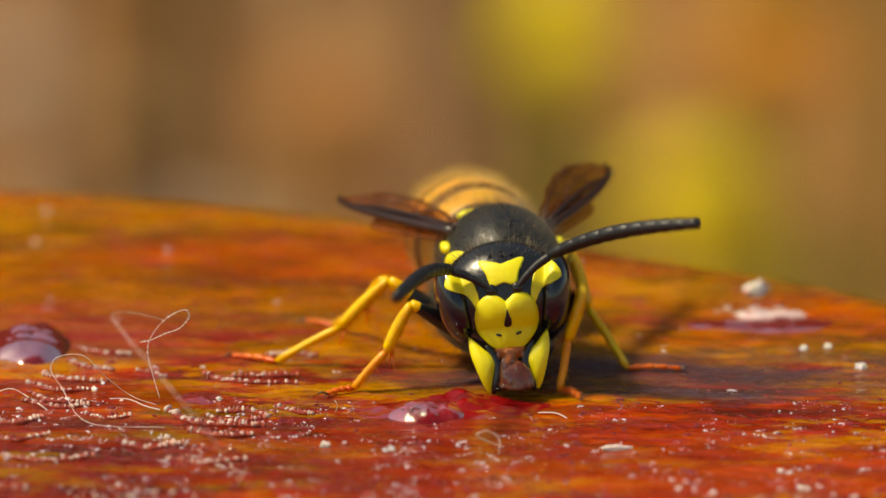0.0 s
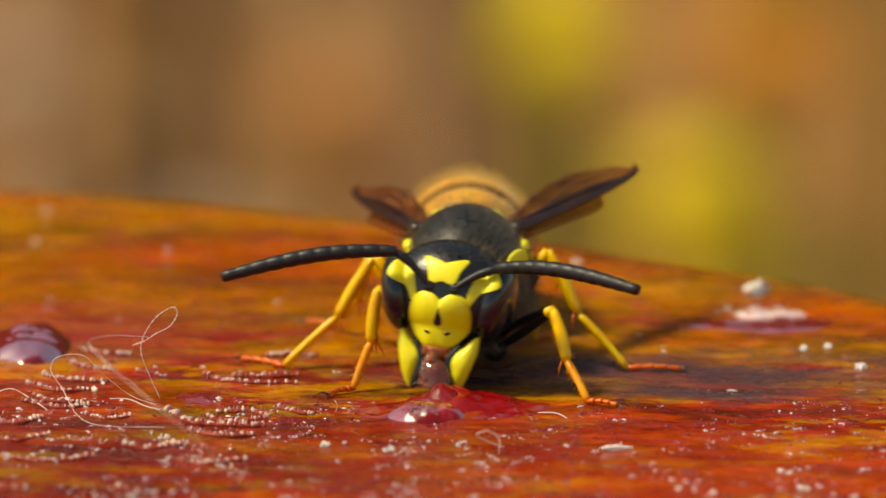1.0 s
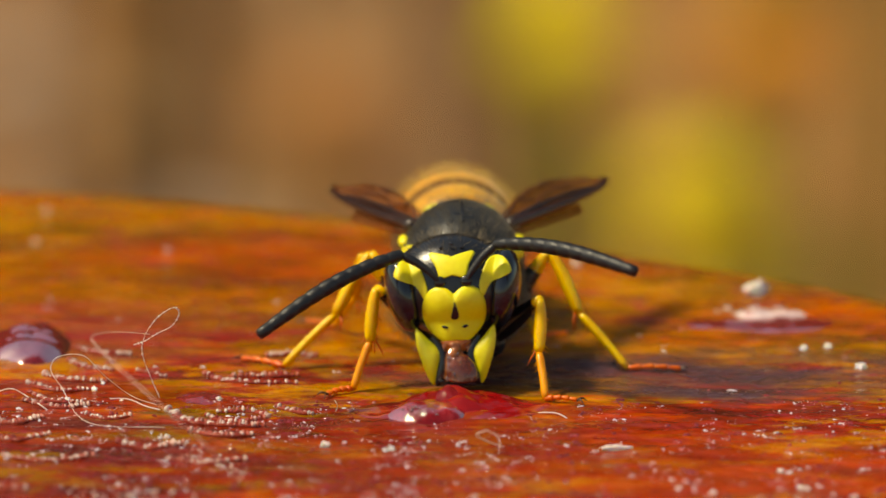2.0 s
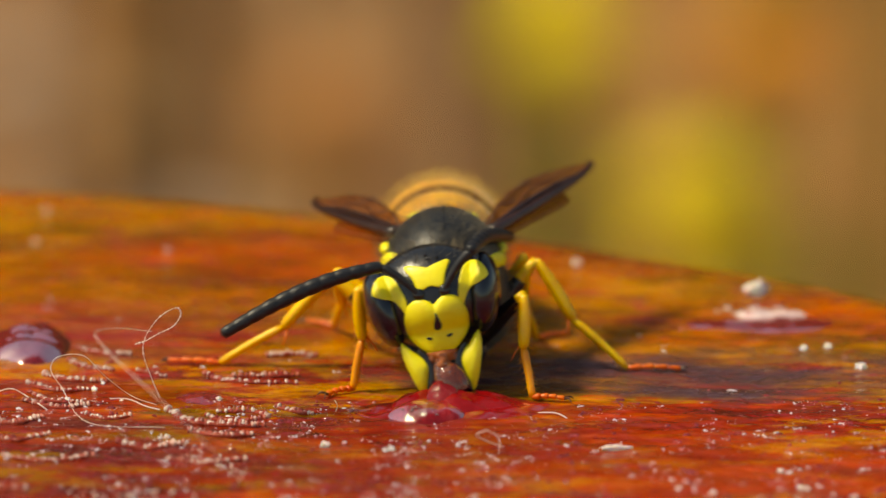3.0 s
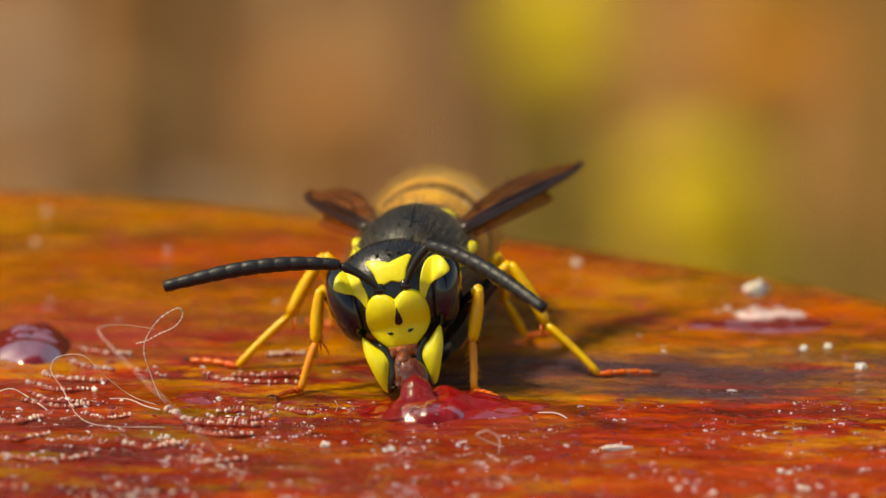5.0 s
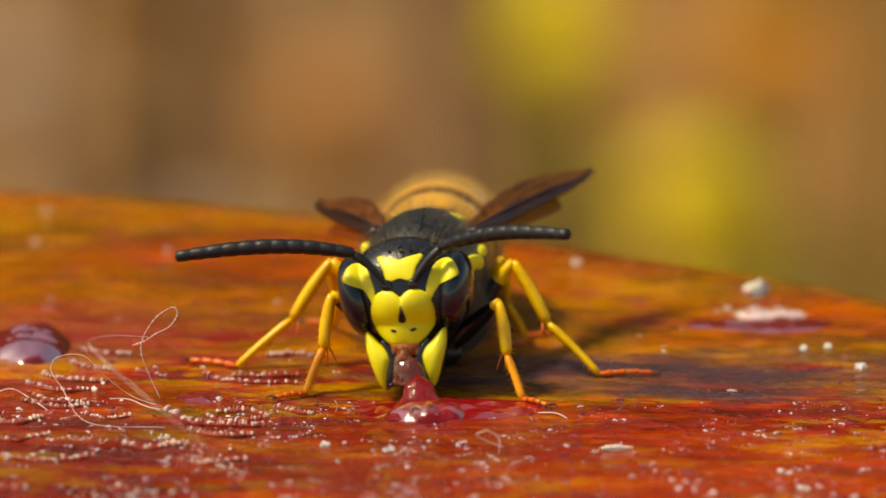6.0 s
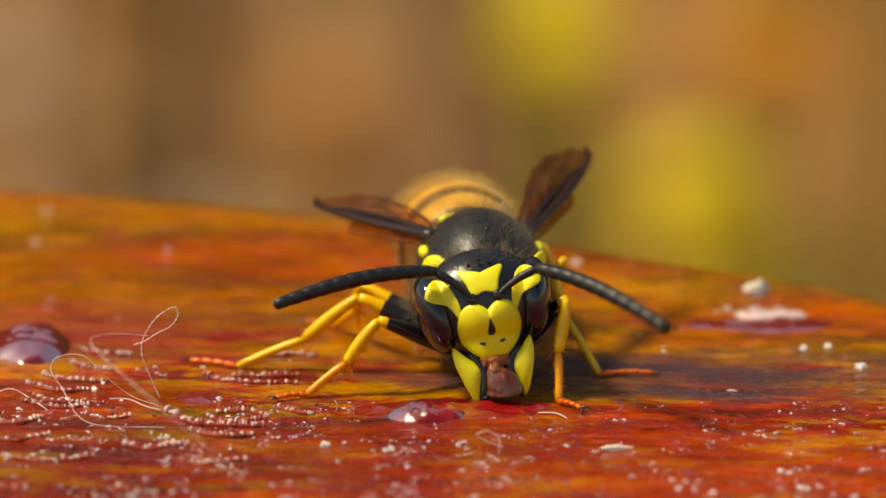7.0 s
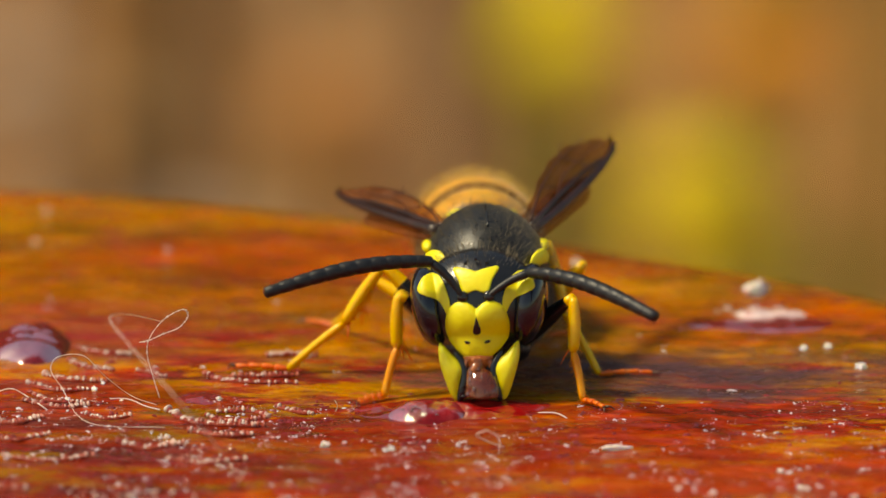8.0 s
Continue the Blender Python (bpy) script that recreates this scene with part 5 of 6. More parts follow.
HEAD_4 = [
    (6.2, -0.512, 1.874, 2.733, -9.102, 0, -5.495),
    (6.3, -0.436, 1.914, 2.717, -9.093, 0, -6.147),
    (6.4, 0.002, 1.68, 2.702, -5.639, 0, -5.793),
    (6.5, 0.215, 1.351, 2.621, -1.245, 0, -5.44),
    (6.6, 0.524, 1.157, 2.734, 0.276, 0, -6.877),
    (6.7, 0.743, 0.993, 2.627, 1.366, 0, -9.544),
    (6.8, 0.737, 0.925, 2.516, 2.49, 0, -10.981),
    (6.9, 0.885, 1.02, 2.526, 4.164, 0, -10.696),
    (7, 1.103, 1.116, 2.507, 5.191, 0, -10.154),
    (7.1, 1.146, 1.117, 2.576, 4.191, 0, -9.482),
    (7.2, 1.424, 1.118, 2.509, 3.19, 0, -8.807),
    (7.3, 1.451, 1.045, 2.39, 4.595, 0, -8.379),
    (7.4, 1.677, 0.909, 2.417, 7.205, 0, -8.014),
    (7.5, 1.576, 0.836, 2.471, 8.61, 0, -7.539),
]
HEAD_5 = [
    (7.6, 1.823, 1.009, 2.467, 7.771, 0, -6.776),
    (7.7, 1.666, 1.331, 2.432, 5.72, 0, -5.756),
    (7.8, 1.587, 1.504, 2.593, 3.156, 0, -4.611),
    (7.9, 1.192, 1.269, 2.649, -1.982, 0, -2.883),
    (8, 1.029, 1.034, 2.542, -5.825, 0, -1.736),
]
HEAD = HEAD_1 + HEAD_2 + HEAD_3 + HEAD_4 + HEAD_5
BODY_1 = [
    (0, 1.667, 4.165, 3.013, 10.937),
    (0.1, 1.68, 4.245, 2.962, 10.937),
    (0.2, 1.792, 4.394, 2.927, 10.937),
    (0.3, 2.004, 4.474, 2.971, 10.937),
    (0.4, 1.994, 4.145, 2.942, 10.937),
    (0.5, 1.791, 3.816, 2.933, 10.937),
    (0.6, 1.592, 3.971, 2.954, 9.257),
    (0.7, 1.429, 4.165, 2.941, 6.408),
    (0.8, 1.309, 4.222, 2.953, 4.071),
    (0.9, 0.983, 4.261, 2.989, 1.679),
    (1, 0.652, 4.319, 2.964, -0.853),
    (1.1, 0.22, 4.53, 3.079, -4.396),
    (1.2, -0.223, 4.7, 3.123, -6.623),
    (1.3, -0.501, 4.682, 3.015, -5.824),
    (1.4, -0.289, 4.647, 3.037, -3.932),
    (1.5, 0.048, 4.629, 3.015, -1.705),
    (1.6, 0.121, 4.629, 3.036, 1.924),
    (1.7, 0.86, 4.629, 3.067, 4.481),
    (2.8, -1.016, 4.165, 2.858, -8.127),
]
BODY_2 = [
    (2.9, -0.682, 3.974, 2.98, -4.273),
    (3, 0.016, 3.816, 2.999, 0.213),
    (3.1, 0.223, 4.258, 3.069, 1.275),
    (3.2, 0.398, 4.7, 3.024, 1.705),
    (3.3, 0.12, 4.617, 2.972, -0.368),
    (3.4, -0.091, 4.45, 3.014, -4.626),
    (3.5, -0.54, 4.319, 3.012, -8.127),
    (3.6, -0.801, 4.247, 3.075, -10.27),
    (3.7, -1.4, 4.189, 3.128, -12.046),
    (3.8, -1.492, 4.165, 3.157, -12.898),
    (3.9, -1.36, 4.242, 3.173, -13.011),
    (4, -1.589, 4.319, 3.163, -13.117),
    (4.1, -1.835, 4.029, 3.234, -13.933),
    (4.2, -1.885, 3.739, 3.174, -14.654),
    (4.3, -1.756, 3.988, 3.248, -14.361),
    (4.4, -1.555, 4.451, 3.179, -13.629),
    (4.5, -1.353, 4.7, 3.122, -12.679),
    (4.6, -1.22, 4.433, 3.064, -10.656),
    (4.7, -0.921, 4.165, 3.018, -8.774),
]
BODY_3 = [
    (5.8, -0.573, 4.552, 2.904, -4.053),
    (5.9, -0.416, 4.397, 2.854, -4.695),
    (6, -0.54, 4.242, 2.859, -5.337),
    (6.1, -0.63, 4.282, 2.865, -4.397),
    (6.2, -0.196, 4.357, 2.873, -2.366),
    (6.3, -0.111, 4.397, 2.871, -0.426),
    (6.4, 0.181, 4.154, 2.897, 1.022),
    (6.5, 0.365, 3.816, 2.915, 2.345),
    (6.6, 0.567, 3.621, 3.014, 3.519),
    (6.7, 0.734, 3.458, 3.043, 4.619),
    (6.8, 0.759, 3.39, 3.037, 5.765),
    (6.9, 0.874, 3.487, 3.036, 7.306),
    (7, 1.076, 3.584, 3.026, 8.342),
    (7.1, 1.03, 3.584, 3.062, 8.451),
    (7.2, 1.235, 3.584, 3.058, 8.558),
    (7.3, 1.259, 3.514, 3.036, 9.275),
    (7.4, 1.476, 3.383, 3.068, 10.488),
    (7.5, 1.486, 3.313, 3.109, 11.372),
    (7.6, 1.759, 3.484, 3.13, 11.795),
]
BODY_4 = [
    (7.7, 1.745, 3.8, 3.137, 12.116),
    (7.8, 1.76, 3.971, 3.202, 12.243),
    (7.9, 1.355, 3.738, 3.209, 7.507),
    (8, 1.187, 3.506, 3.159, 2.772),
]
BODY = BODY_1 + BODY_2 + BODY_3 + BODY_4
ANTENNA_LEFT_1 = [
    (0, -0.856, 0.025, 0.516, -0.331, -0.937, -0.115),
    (0.2, -0.794, 0.068, 0.6, -0.68, -0.502, -0.534),
    (0.3, -0.757, 0.083, 0.648, -0.73, -0.341, -0.592),
    (0.4, -0.732, 0.045, 0.681, -0.75, -0.543, -0.378),
    (0.5, -0.716, -0.021, 0.698, -0.919, -0.124, -0.374),
    (0.6, -0.708, -0.09, 0.698, -0.929, -0.219, -0.299),
    (0.7, -0.704, -0.135, 0.697, -0.92, -0.331, -0.21),
    (0.8, -0.715, -0.141, 0.685, -0.838, -0.516, -0.179),
    (0.9, -0.735, -0.145, 0.661, -0.846, -0.504, -0.174),
    (1, -0.751, -0.148, 0.643, -0.935, -0.241, -0.262),
    (1.1, -0.758, -0.153, 0.634, -0.811, -0.528, -0.252),
    (1.2, -0.761, -0.156, 0.63, -0.905, -0.331, -0.268),
    (1.3, -0.76, -0.137, 0.634, -0.713, -0.255, -0.654),
    (1.4, -0.759, -0.098, 0.643, -0.63, -0.432, -0.646),
]
ANTENNA_LEFT_2 = [
    (1.5, -0.758, -0.063, 0.65, -0.795, -0.257, -0.55),
    (1.6, -0.756, -0.039, 0.654, -0.753, -0.439, -0.49),
    (1.7, -0.755, -0.022, 0.656, -0.781, -0.478, -0.403),
    (2.8, -0.895, 0.042, 0.444, -0.911, 0.007, -0.411),
    (2.9, -0.807, 0.024, 0.576, -0.925, -0.292, -0.245),
    (3, -0.688, -0.018, 0.726, -0.935, -0.286, -0.211),
    (3.1, -0.629, -0.138, 0.754, -0.836, -0.417, -0.357),
    (3.2, -0.6, -0.234, 0.765, -0.03, -0.615, -0.788),
    (3.3, -0.61, -0.231, 0.758, -0.293, -0.481, -0.826),
    (3.4, -0.633, -0.227, 0.74, -0.614, -0.446, -0.651),
    (3.5, -0.66, -0.224, 0.717, -0.866, -0.323, -0.381),
    (3.6, -0.697, -0.235, 0.674, -0.754, -0.556, -0.351),
    (3.7, -0.74, -0.255, 0.619, -0.58, -0.742, -0.336),
    (3.8, -0.761, -0.266, 0.592, -0.72, -0.552, -0.42),
]
ANTENNA_LEFT_3 = [
    (3.9, -0.728, -0.229, 0.642, -0.032, -0.979, -0.204),
    (4, -0.68, -0.19, 0.708, -0.364, -0.883, -0.297),
    (4.1, -0.648, -0.188, 0.738, -0.508, -0.838, 0.199),
    (4.2, -0.632, -0.186, 0.752, -0.939, -0.305, 0.158),
    (4.3, -0.636, -0.14, 0.752, -0.902, 0.409, 0.141),
    (4.4, -0.647, -0.058, 0.751, -0.915, 0.395, 0.081),
    (4.5, -0.663, -0.015, 0.749, -0.997, -0.046, 0.065),
    (4.6, -0.718, -0.022, 0.696, -0.924, -0.379, 0.059),
    (4.7, -0.765, -0.032, 0.644, -0.996, -0.066, 0.067),
    (5.8, -0.691, -0.077, 0.718, -0.948, -0.318, -0.032),
    (5.9, -0.683, -0.103, 0.723, -0.894, -0.444, 0.058),
    (6, -0.672, -0.125, 0.73, -0.979, -0.199, 0.044),
    (6.1, -0.646, -0.124, 0.751, -0.979, 0.204, -0.026),
    (6.2, -0.613, -0.121, 0.779, -0.94, -0.338, -0.044),
]
ANTENNA_LEFT_4 = [
    (6.3, -0.597, -0.116, 0.794, -0.978, -0.195, 0.074),
    (6.4, -0.623, -0.072, 0.778, -0.94, -0.33, -0.085),
    (6.5, -0.648, -0.019, 0.762, -0.94, -0.327, -0.103),
    (6.8, -0.577, 0.031, 0.816, -0.94, -0.341, -0.022),
    (6.9, -0.629, 0.057, 0.772, -0.88, -0.474, -0.021),
    (7, -0.694, 0.074, 0.716, -0.941, -0.338, -0.016),
    (7.1, -0.714, 0.061, 0.698, -0.923, -0.385, -0.021),
    (7.2, -0.726, 0.047, 0.686, -0.876, -0.473, -0.099),
    (7.3, -0.733, 0.068, 0.675, -0.905, -0.413, -0.104),
    (7.5, -0.746, 0.129, 0.653, -0.854, -0.413, -0.316),
    (7.6, -0.763, 0.116, 0.634, -0.589, -0.582, -0.561),
    (7.7, -0.786, 0.085, 0.612, -0.758, -0.459, -0.464),
    (7.8, -0.797, 0.047, 0.602, -0.676, -0.708, -0.205),
    (7.9, -0.719, -0.02, 0.683, -0.831, -0.526, -0.184),
]
ANTENNA_LEFT_5 = [
    (8, -0.641, -0.068, 0.764, -0.895, -0.421, -0.147),
]
ANTENNA_LEFT = ANTENNA_LEFT_1 + ANTENNA_LEFT_2 + ANTENNA_LEFT_3 + ANTENNA_LEFT_4 + ANTENNA_LEFT_5
ANTENNA_RIGHT_1 = [
    (0, 0.789, -0.034, 0.614, 0.814, -0.573, 0.092),
    (0.2, 0.762, -0.079, 0.642, 0.704, -0.702, -0.109),
    (0.3, 0.752, -0.095, 0.652, 0.644, -0.763, -0.05),
    (0.4, 0.785, -0.056, 0.616, 0.656, -0.748, -0.101),
    (0.5, 0.826, 0.013, 0.563, 0.751, -0.625, -0.214),
    (0.6, 0.839, 0.098, 0.529, 0.788, -0.579, -0.208),
    (0.7, 0.845, 0.158, 0.511, 0.881, -0.443, -0.165),
    (0.8, 0.839, 0.17, 0.518, 0.894, -0.422, -0.152),
    (0.9, 0.829, 0.177, 0.532, 0.908, -0.414, -0.065),
    (1, 0.823, 0.18, 0.539, 0.904, -0.428, -0.005),
    (1.1, 0.864, 0.176, 0.466, 0.913, -0.4, -0.082),
    (1.2, 0.904, 0.167, 0.393, 0.895, -0.443, -0.054),
    (1.3, 0.838, 0.133, 0.488, 0.686, -0.689, -0.233),
    (1.4, 0.715, 0.077, 0.665, 0.077, -0.385, -0.92),
]
ANTENNA_RIGHT_2 = [
    (1.5, 0.649, 0.036, 0.76, 0.413, -0.533, -0.738),
    (1.6, 0.687, 0.016, 0.724, 0.405, -0.64, -0.653),
    (1.7, 0.724, 0.006, 0.689, 0.68, -0.578, -0.451),
    (2.8, 0.428, -0.019, 0.903, 0.773, -0.594, 0.223),
    (2.9, 0.537, -0.07, 0.829, 0.892, 0.452, 0.014),
    (3, 0.691, -0.119, 0.713, 0.23, 0.972, 0.04),
    (3.1, 0.782, -0.064, 0.615, 0.729, 0.564, -0.388),
    (3.2, 0.828, 0.021, 0.56, 0.179, -0.584, -0.792),
    (3.3, 0.757, 0.089, 0.625, 0.341, -0.577, -0.742),
    (3.4, 0.627, 0.151, 0.747, 0.311, 0.933, -0.184),
    (3.5, 0.556, 0.179, 0.812, -0.09, 0.994, 0.057),
    (3.6, 0.564, 0.178, 0.807, 0.302, 0.949, 0.086),
    (3.7, 0.584, 0.177, 0.793, 0.779, -0.626, 0.041),
    (3.8, 0.61, 0.176, 0.773, 0.828, -0.56, 0.003),
]
ANTENNA_RIGHT_3 = [
    (3.9, 0.676, 0.19, 0.709, 0.762, -0.645, -0.054),
    (4, 0.728, 0.203, 0.655, 0.822, -0.556, -0.119),
    (4.1, 0.704, 0.2, 0.681, 0.842, -0.531, -0.092),
    (4.2, 0.68, 0.19, 0.708, 0.846, -0.529, -0.073),
    (4.3, 0.709, 0.029, 0.642, 0.797, -0.581, -0.166),
    (4.4, 0.762, -0.257, 0.521, 0.679, -0.578, -0.452),
    (4.5, 0.791, -0.409, 0.455, 0.277, -0.637, -0.72),
    (4.6, 0.685, -0.373, 0.603, -0.038, -0.426, -0.904),
    (4.7, 0.579, -0.318, 0.751, 0.463, -0.598, -0.654),
    (5.8, 0.803, 0.06, 0.594, 0.748, -0.657, -0.091),
    (5.9, 0.732, 0.084, 0.669, 0.793, -0.606, -0.056),
    (6, 0.662, 0.097, 0.743, 0.81, -0.586, 0.019),
    (6.1, 0.67, 0.098, 0.735, 0.849, -0.527, 0.04),
    (6.2, 0.689, 0.098, 0.718, 0.826, -0.563, -0.017),
]
ANTENNA_RIGHT_4 = [
    (6.3, 0.71, 0.098, 0.697, 0.845, -0.534, -0.023),
    (6.4, 0.736, 0.06, 0.673, 0.605, -0.545, -0.581),
    (6.5, 0.766, 0.01, 0.643, 0.536, -0.598, -0.595),
    (6.6, 0.796, -0.01, 0.606, 0.632, -0.733, -0.252),
    (6.7, 0.827, -0.025, 0.562, 0.748, -0.613, -0.254),
    (6.8, 0.856, -0.042, 0.515, 0.738, -0.602, -0.304),
    (6.9, 0.882, -0.069, 0.468, 0.68, -0.62, -0.392),
    (7, 0.909, -0.086, 0.407, 0.588, -0.677, -0.442),
    (7.1, 0.956, -0.077, 0.257, 0.432, -0.688, -0.583),
    (7.3, 0.951, -0.084, 0.24, 0.409, -0.762, -0.501),
    (7.4, 0.885, -0.115, 0.417, 0.581, -0.766, -0.275),
    (7.5, 0.849, -0.131, 0.512, 0.558, -0.773, -0.303),
    (7.6, 0.854, -0.121, 0.507, 0.594, -0.732, -0.334),
    (7.7, 0.864, -0.095, 0.495, 0.598, -0.743, -0.3),
]
ANTENNA_RIGHT_5 = [
    (7.8, 0.872, -0.061, 0.485, 0.601, -0.737, -0.31),
    (7.9, 0.877, 0.016, 0.476, 0.672, -0.653, -0.349),
    (8, 0.879, 0.076, 0.471, 0.75, -0.605, -0.267),
]
ANTENNA_RIGHT = ANTENNA_RIGHT_1 + ANTENNA_RIGHT_2 + ANTENNA_RIGHT_3 + ANTENNA_RIGHT_4 + ANTENNA_RIGHT_5
WING_LEFT_1 = [
    (0, -0.321, 0.943, -0.085),
    (0.3, -0.364, 0.929, -0.061),
    (0.5, -0.299, 0.951, -0.073),
    (0.7, -0.312, 0.948, -0.066),
    (1, -0.303, 0.95, -0.075),
    (1.2, -0.285, 0.954, -0.089),
    (1.5, -0.313, 0.946, -0.085),
    (1.7, -0.316, 0.946, -0.076),
]
WING_LEFT_2 = [
    (2.8, -0.358, 0.928, -0.104),
    (3, -0.36, 0.927, -0.104),
    (3.2, -0.34, 0.934, -0.11),
    (3.5, -0.334, 0.94, -0.063),
    (3.8, -0.346, 0.936, -0.061),
    (4, -0.368, 0.928, -0.067),
    (4.2, -0.367, 0.929, -0.052),
    (4.5, -0.435, 0.891, -0.132),
    (4.7, -0.408, 0.909, -0.087),
]
WING_LEFT_3 = [
    (5.8, -0.364, 0.92, -0.146),
    (6, -0.361, 0.925, -0.12),
    (6.3, -0.348, 0.923, -0.163),
    (6.5, -0.373, 0.923, -0.096),
    (6.8, -0.39, 0.918, -0.074),
    (7, -0.376, 0.923, -0.079),
    (7.2, -0.371, 0.928, -0.042),
    (7.5, -0.375, 0.926, -0.05),
    (7.8, -0.323, 0.942, -0.088),
    (8, -0.388, 0.919, -0.067),
]
WING_LEFT = WING_LEFT_1 + WING_LEFT_2 + WING_LEFT_3
WING_RIGHT_1 = [
    (0, 0.469, 0.883, 0.007),
    (0.3, 0.427, 0.904, 0.035),
    (0.5, 0.521, 0.852, 0.053),
    (0.7, 0.496, 0.868, 0.028),
    (1, 0.528, 0.848, 0.047),
    (1.2, 0.546, 0.836, 0.046),
    (1.5, 0.512, 0.859, -0.016),
    (1.7, 0.481, 0.875, -0.057),
]
WING_RIGHT_2 = [
    (2.8, 0.449, 0.89, 0.073),
    (3, 0.445, 0.893, 0.068),
    (3.2, 0.466, 0.884, -0.047),
    (3.5, 0.501, 0.862, 0.073),
    (3.8, 0.533, 0.837, 0.127),
    (4, 0.508, 0.858, 0.08),
    (4.2, 0.532, 0.84, 0.109),
    (4.5, 0.418, 0.908, 0.026),
    (4.7, 0.405, 0.91, 0.088),
]
WING_RIGHT_3 = [
    (5.8, 0.432, 0.902, 0.007),
    (6, 0.436, 0.898, 0.058),
    (6.3, 0.451, 0.892, -0.036),
    (6.5, 0.433, 0.901, 0.032),
    (6.8, 0.391, 0.916, 0.094),
    (7, 0.421, 0.902, 0.097),
    (7.2, 0.418, 0.899, 0.128),
    (7.5, 0.417, 0.902, 0.113),
    (7.8, 0.456, 0.887, 0.075),
    (8, 0.409, 0.903, 0.13),
]
WING_RIGHT = WING_RIGHT_1 + WING_RIGHT_2 + WING_RIGHT_3
FEET = {
    "front_left": [
        (0, -2.50, 1.36, -3.51, 0.59),
        (3.8, -2.50, 1.36, -3.51, 0.59),
        (4.2, -4.42, 1.36, -4.92, 0.53),
        (4.5, -4.23, 1.18, -4.89, 0.41),
        (4.7, -3.96, 1.18, -4.79, 0.41),
        (7.2, -3.78, 0.76, -4.68, 0.41),
        (7.8, -1.76, 1.18, -2.49, 0.17),
        (8, -1.63, 0.59, -2.37, -0.00),
    ],
    "middle_left": [
        (0, -4.70, 4.09, -6.08, 4.96),
        (0.3, -4.70, 4.09, -6.08, 4.96),
        (0.5, -4.48, 3.66, -5.67, 4.53),
        (1.7, -4.48, 3.66, -5.67, 4.53),
        (2.8, -6.29, 3.91, -7.44, 4.15),
        (3, -6.29, 3.91, -7.44, 4.15),
        (3.2, -5.80, 3.60, -7.02, 4.22),
        (7.2, -5.80, 3.60, -7.02, 4.22),
        (7.5, -4.52, 3.30, -6.12, 3.60),
        (8, -4.36, 3.30, -6.12, 3.60),
    ],
    "hind_left": [
        (0, -3.16, 7.99, -3.99, 8.63),
        (8, -3.16, 7.99, -3.99, 8.63),
    ],
    "front_right": [
        (0, 3.23, 0.88, 3.85, 0.17),
        (0.3, 4.16, -0.00, 4.92, -0.59),
        (0.7, 4.00, -0.18, 4.80, -0.65),
        (1.2, 3.99, -0.30, 4.80, -0.65),
        (1.5, 2.71, 0.29, 3.84, -0.18),
        (1.7, 2.83, 0.05, 3.78, -0.18),
        (2.8, 2.47, 0.17, 3.53, -0.00),
        (3.5, 2.44, 0.29, 3.42, 0.05),
        (3.8, 0.96, 0.41, 1.73, 0.05),
        (4, 0.81, 0.53, 1.66, 0.17),
        (4.7, 0.85, 0.76, 1.50, 0.17),
        (5.8, 1.65, -0.77, 2.27, -1.18),
        (6, 2.20, -0.06, 3.13, -0.88),
        (6.3, 1.97, 0.17, 2.74, -0.65),
        (6.5, 2.51, -0.06, 3.20, -1.12),
        (6.8, 3.14, -0.18, 3.90, -1.00),
        (7.2, 3.24, -0.30, 3.92, -1.06),
        (7.5, 4.00, 0.05, 4.72, -1.18),
        (8, 3.87, -0.18, 4.67, -1.18),
    ],
    "middle_right": [
        (0, 5.19, 3.48, 6.63, 3.60),
        (3.8, 5.19, 3.48, 6.63, 3.60),
        (4, 4.38, 2.81, 5.81, 2.99),
        (8, 4.38, 2.81, 5.81, 2.99),
    ],
    "hind_right": [
        (0, 2.68, 6.53, 3.50, 7.03),
        (3.8, 2.68, 6.53, 3.50, 7.03),
        (4.2, 2.36, 6.65, 3.26, 7.03),
        (6.5, 2.36, 6.65, 3.26, 7.03),
        (6.8, 2.85, 6.65, 3.75, 7.03),
        (8, 2.85, 6.65, 3.75, 7.03),
    ],
}


def glide(rows, t):
    """Values between the rows, eased without overshoot."""
    if t <= rows[0][0]:
        return rows[0][1:]
    for i in range(len(rows) - 1):
        a, b = rows[i], rows[i + 1]
        if t <= b[0] + 1e-6:
            h = b[0] - a[0]
            u = (t - a[0]) / h
            out = []
            for k in range(1, len(a)):
                d = (b[k] - a[k]) / h
                d0 = (a[k] - rows[i - 1][k]) / (a[0] - rows[i - 1][0]) if i else 0.0
                d1 = (rows[i + 2][k] - b[k]) / (rows[i + 2][0] - b[0]) if i + 2 < len(rows) else 0.0
                m0 = 0.0 if d0 * d <= 0 else 2 * d0 * d / (d0 + d)
                m1 = 0.0 if d1 * d <= 0 else 2 * d1 * d / (d1 + d)
                out.append((2 * u ** 3 - 3 * u * u + 1) * a[k] + (u ** 3 - 2 * u * u + u) * h * m0 + (3 * u * u - 2 * u ** 3) * b[k] + (u ** 3 - u * u) * h * m1)
            return out
    return rows[-1][1:]


def stepping(rows, t):
    """A foot: it rests, and steps over in a short time between two places."""
    for a, b in zip(rows, rows[1:]):
        if t <= b[0] + 1e-6:
            span = b[0] - a[0]
            move = min(span, 0.3)
            u = min(1.0, max(0.0, (t - a[0] - (span - move) / 2) / move))
            s = u * u * (3 - 2 * u)
            far = math.hypot(b[1] - a[1], b[2] - a[2])
            return [p + (q - p) * s for p, q in zip(a[1:], b[1:])], min(1.0, far) * 0.8 * 4 * u * (1 - u) * (far > 0.5)
    return rows[-1][1:], 0.0


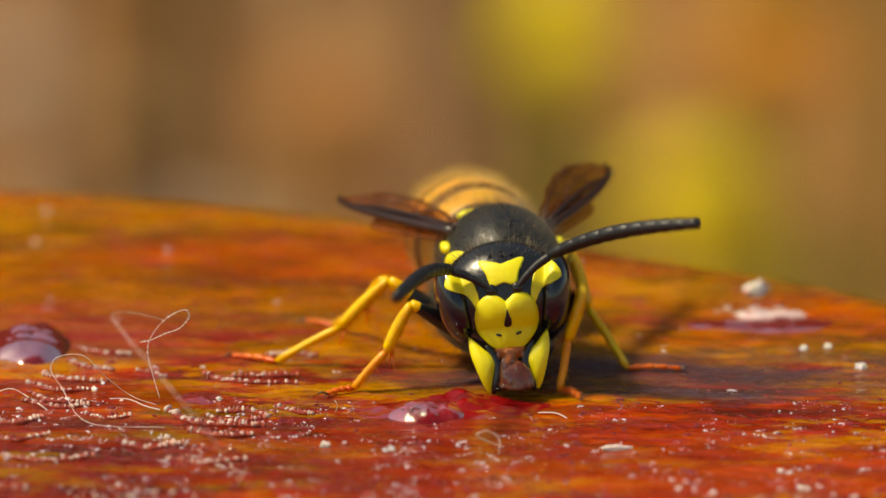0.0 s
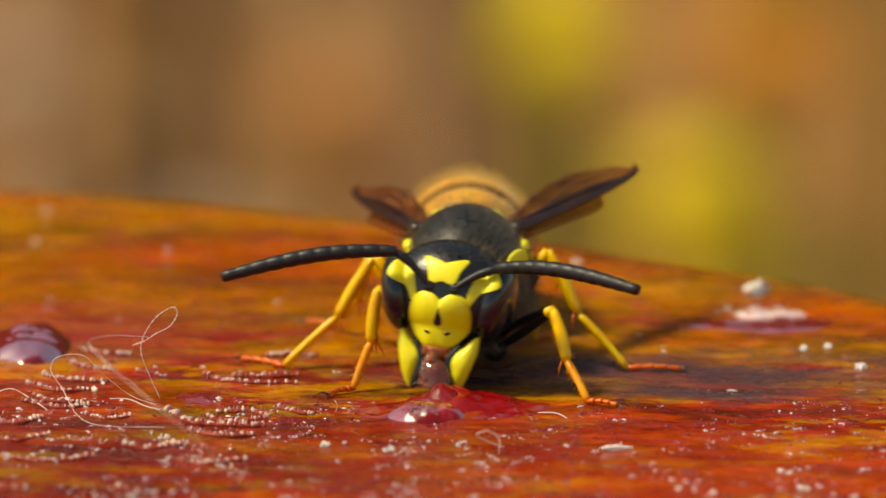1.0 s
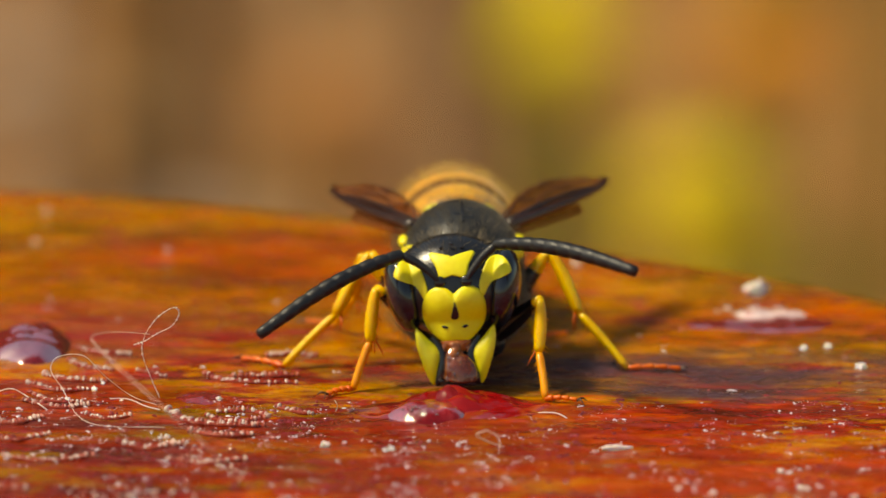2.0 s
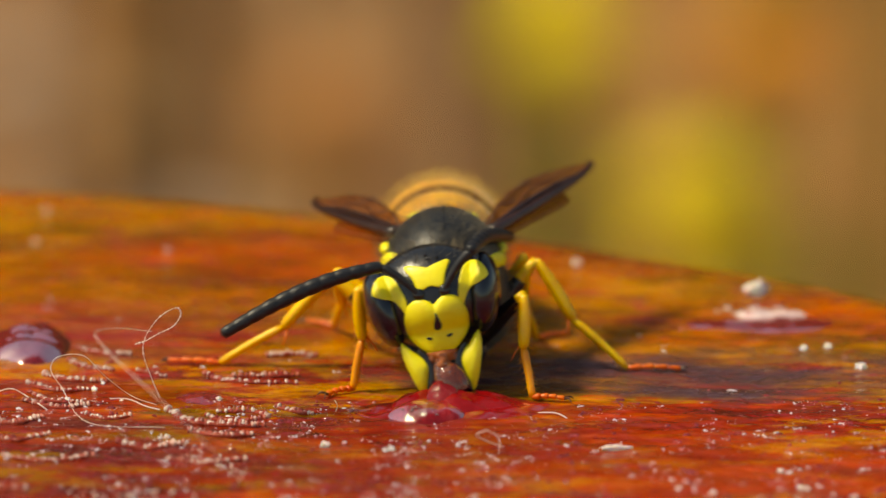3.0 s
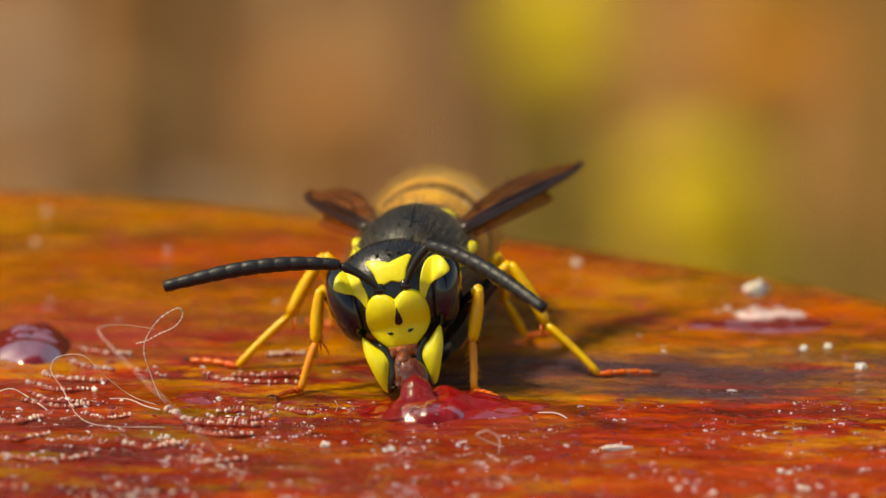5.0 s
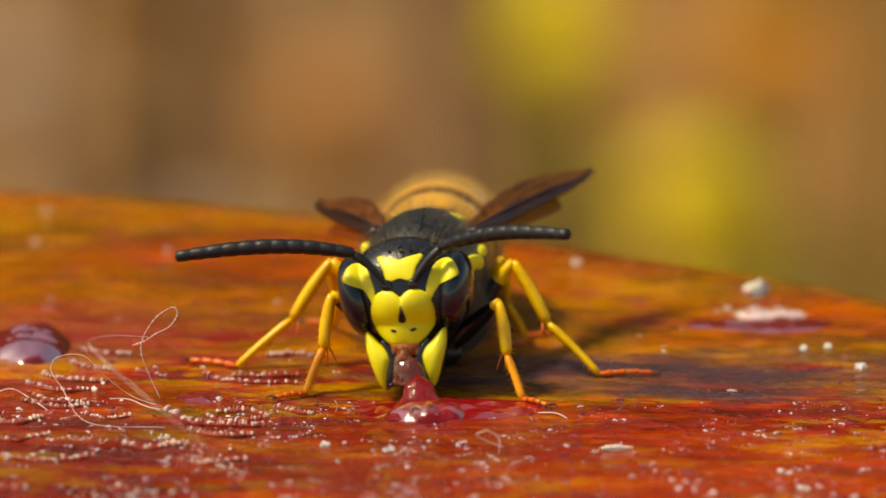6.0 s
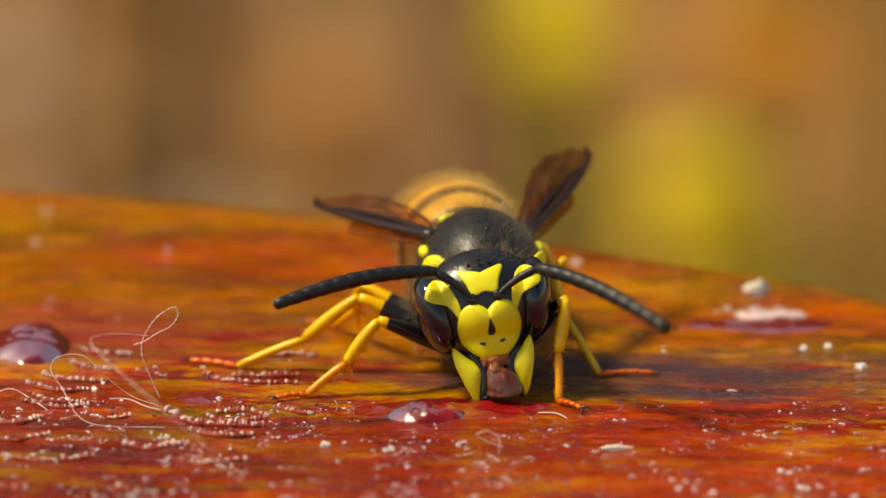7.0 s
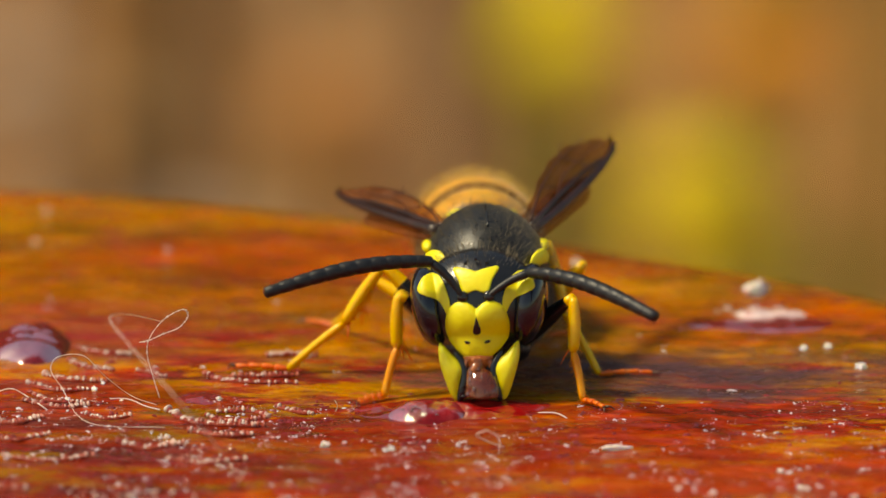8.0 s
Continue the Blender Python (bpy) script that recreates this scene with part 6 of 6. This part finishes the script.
def along(origin, direction, up):
    """A pose whose x axis runs along direction and whose z axis leans towards up."""
    x = Vector(direction).normalized()
    z = Vector(up) - x * x.dot(Vector(up))
    if z.length < 0.02:
        z = Vector((0, 1, 0)) - x * x.y
    z.normalize()
    y = z.cross(x)
    m = Matrix((x, y, z)).transposed().to_4x4()
    m.translation = Vector(origin) * MM
    return m


VIEW_TILT = pose(0, 0, 0, -14, 0, 0)


def head_pose(t):
    x, y, z, yaw, pitch, roll = glide(HEAD, t)
    return Matrix.Translation(Vector((x, y, z)) * MM) @ VIEW_TILT @ pose(0, 0, 0, 0, 0, yaw) @ pose(0, 0, 0, pitch, 0, 0) @ pose(0, 0, 0, 0, roll, 0)


def body_pose(t):
    x, y, z, yaw = glide(BODY, t)
    return pose(x * MM, y * MM, z * MM, 0, 0, yaw)


def leg_poses(which, side, t):
    """Thigh, shin, heel and toes in the wasp's space, with the foot set on the board."""
    hip, thigh, shin, heel = LEGS[which]
    (hx, hy, tx, ty), lift = stepping(FEET[which + ("_left" if side < 0 else "_right")], t)
    inv = body_pose(t).inverted()
    place = lambda v: (inv @ (Vector(v) * MM)) / MM
    sole = place((hx, hy, relief(hx, hy) + 0.1 + lift))
    tip = place((tx, ty, relief(tx, ty) + 0.1 + lift * 0.8))
    root = Vector((side * hip[0], hip[1], hip[2]))
    lower = math.sqrt(shin * shin + heel * heel + 2 * shin * heel * math.cos(radians(16)))
    way = sole - root
    d = min(way.length, thigh + lower - 0.02)
    d = max(d, abs(lower - thigh) + 0.05)
    w = way.normalized()
    ca = max(-1, min(1, (thigh * thigh + d * d - lower * lower) / (2 * thigh * d)))
    out = Vector((side * {"front": 0.35, "middle": 0.5, "hind": 0.8}[which], {"front": -0.15, "middle": 0.1, "hind": 0.3}[which], {"front": 1.0, "middle": 1.0, "hind": 0.5}[which]))
    n = (out - w * out.dot(w)).normalized()
    knee = root + w * (thigh * ca) + n * (thigh * math.sqrt(1 - ca * ca))
    end = root + w * d
    down = (end - knee).normalized()
    off = math.asin(heel * math.sin(radians(16)) / lower)
    n2 = (n - down * n.dot(down)).normalized()
    ankle = knee + (down * math.cos(off) - n2 * math.sin(off)) * shin
    return (along(root, knee - root, n), along(knee, ankle - knee, n2), along(ankle, end - ankle, n2), along(end, tip - end, place((0, 0, 5)) - place((0, 0, 0))))


def motions():
    times = [k / 10 for k in range(81)]
    walk(wasp, [(t, body_pose(t)) for t in times])
    walk(head, [(t, body_pose(t).inverted() @ head_pose(t)) for t in times])
    for side, rows in ((-1, ANTENNA_LEFT), (1, ANTENNA_RIGHT)):
        scape, lash = antennae[side]
        first, second = [], []
        for t in times:
            v = glide(rows, t)
            a, b = Vector(v[:3]).normalized(), Vector(v[3:]).normalized()
            base = Vector((side * 0.36, -1.25, 0.25))
            first.append((t, along(base, a, (0, 0, 1))))
            second.append((t, along(base + a * SCAPE, b, (0, -0.2, 1))))
        walk(scape, first)
        walk(lash, second)
    for side, rows in ((-1, WING_LEFT), (1, WING_RIGHT)):
        keys = []
        for t in times:
            d = Vector(glide(rows, t)).normalized()
            keys.append((t, along((side * 1.25, 0.2, 0.9), d, (side * 0.34, -0.5, 0.5)) @ pose(0, 0, 0, glide(WING_ROLL[side], t)[0], 0, 0)))
        walk(wings[side], keys)
    walk(jam_lump, [(t, pose(*(v * MM for v in glide(JAM, t)))) for t in times])
    walk(jam_mound, [(t, pose(*(v * MM for v in glide(MOUND, t)))) for t in times])
    for hair, foot, swing in ((long_fibre, (-5.37, -7.9, 0.02), 11), (curled_fibre, (-7.85, 0.4, 0.06), 8)):
        walk(hair, [(t, pose(*(v * MM for v in foot), 0, swing * glide(SWAY, t)[0], 0)) for t in times])
    for (which, side), pieces in legs.items():
        poses = [leg_poses(which, side, t) for t in times]
        for k, piece in enumerate(pieces):
            walk(piece, [(t, p[k]) for t, p in zip(times, poses)])


motions()
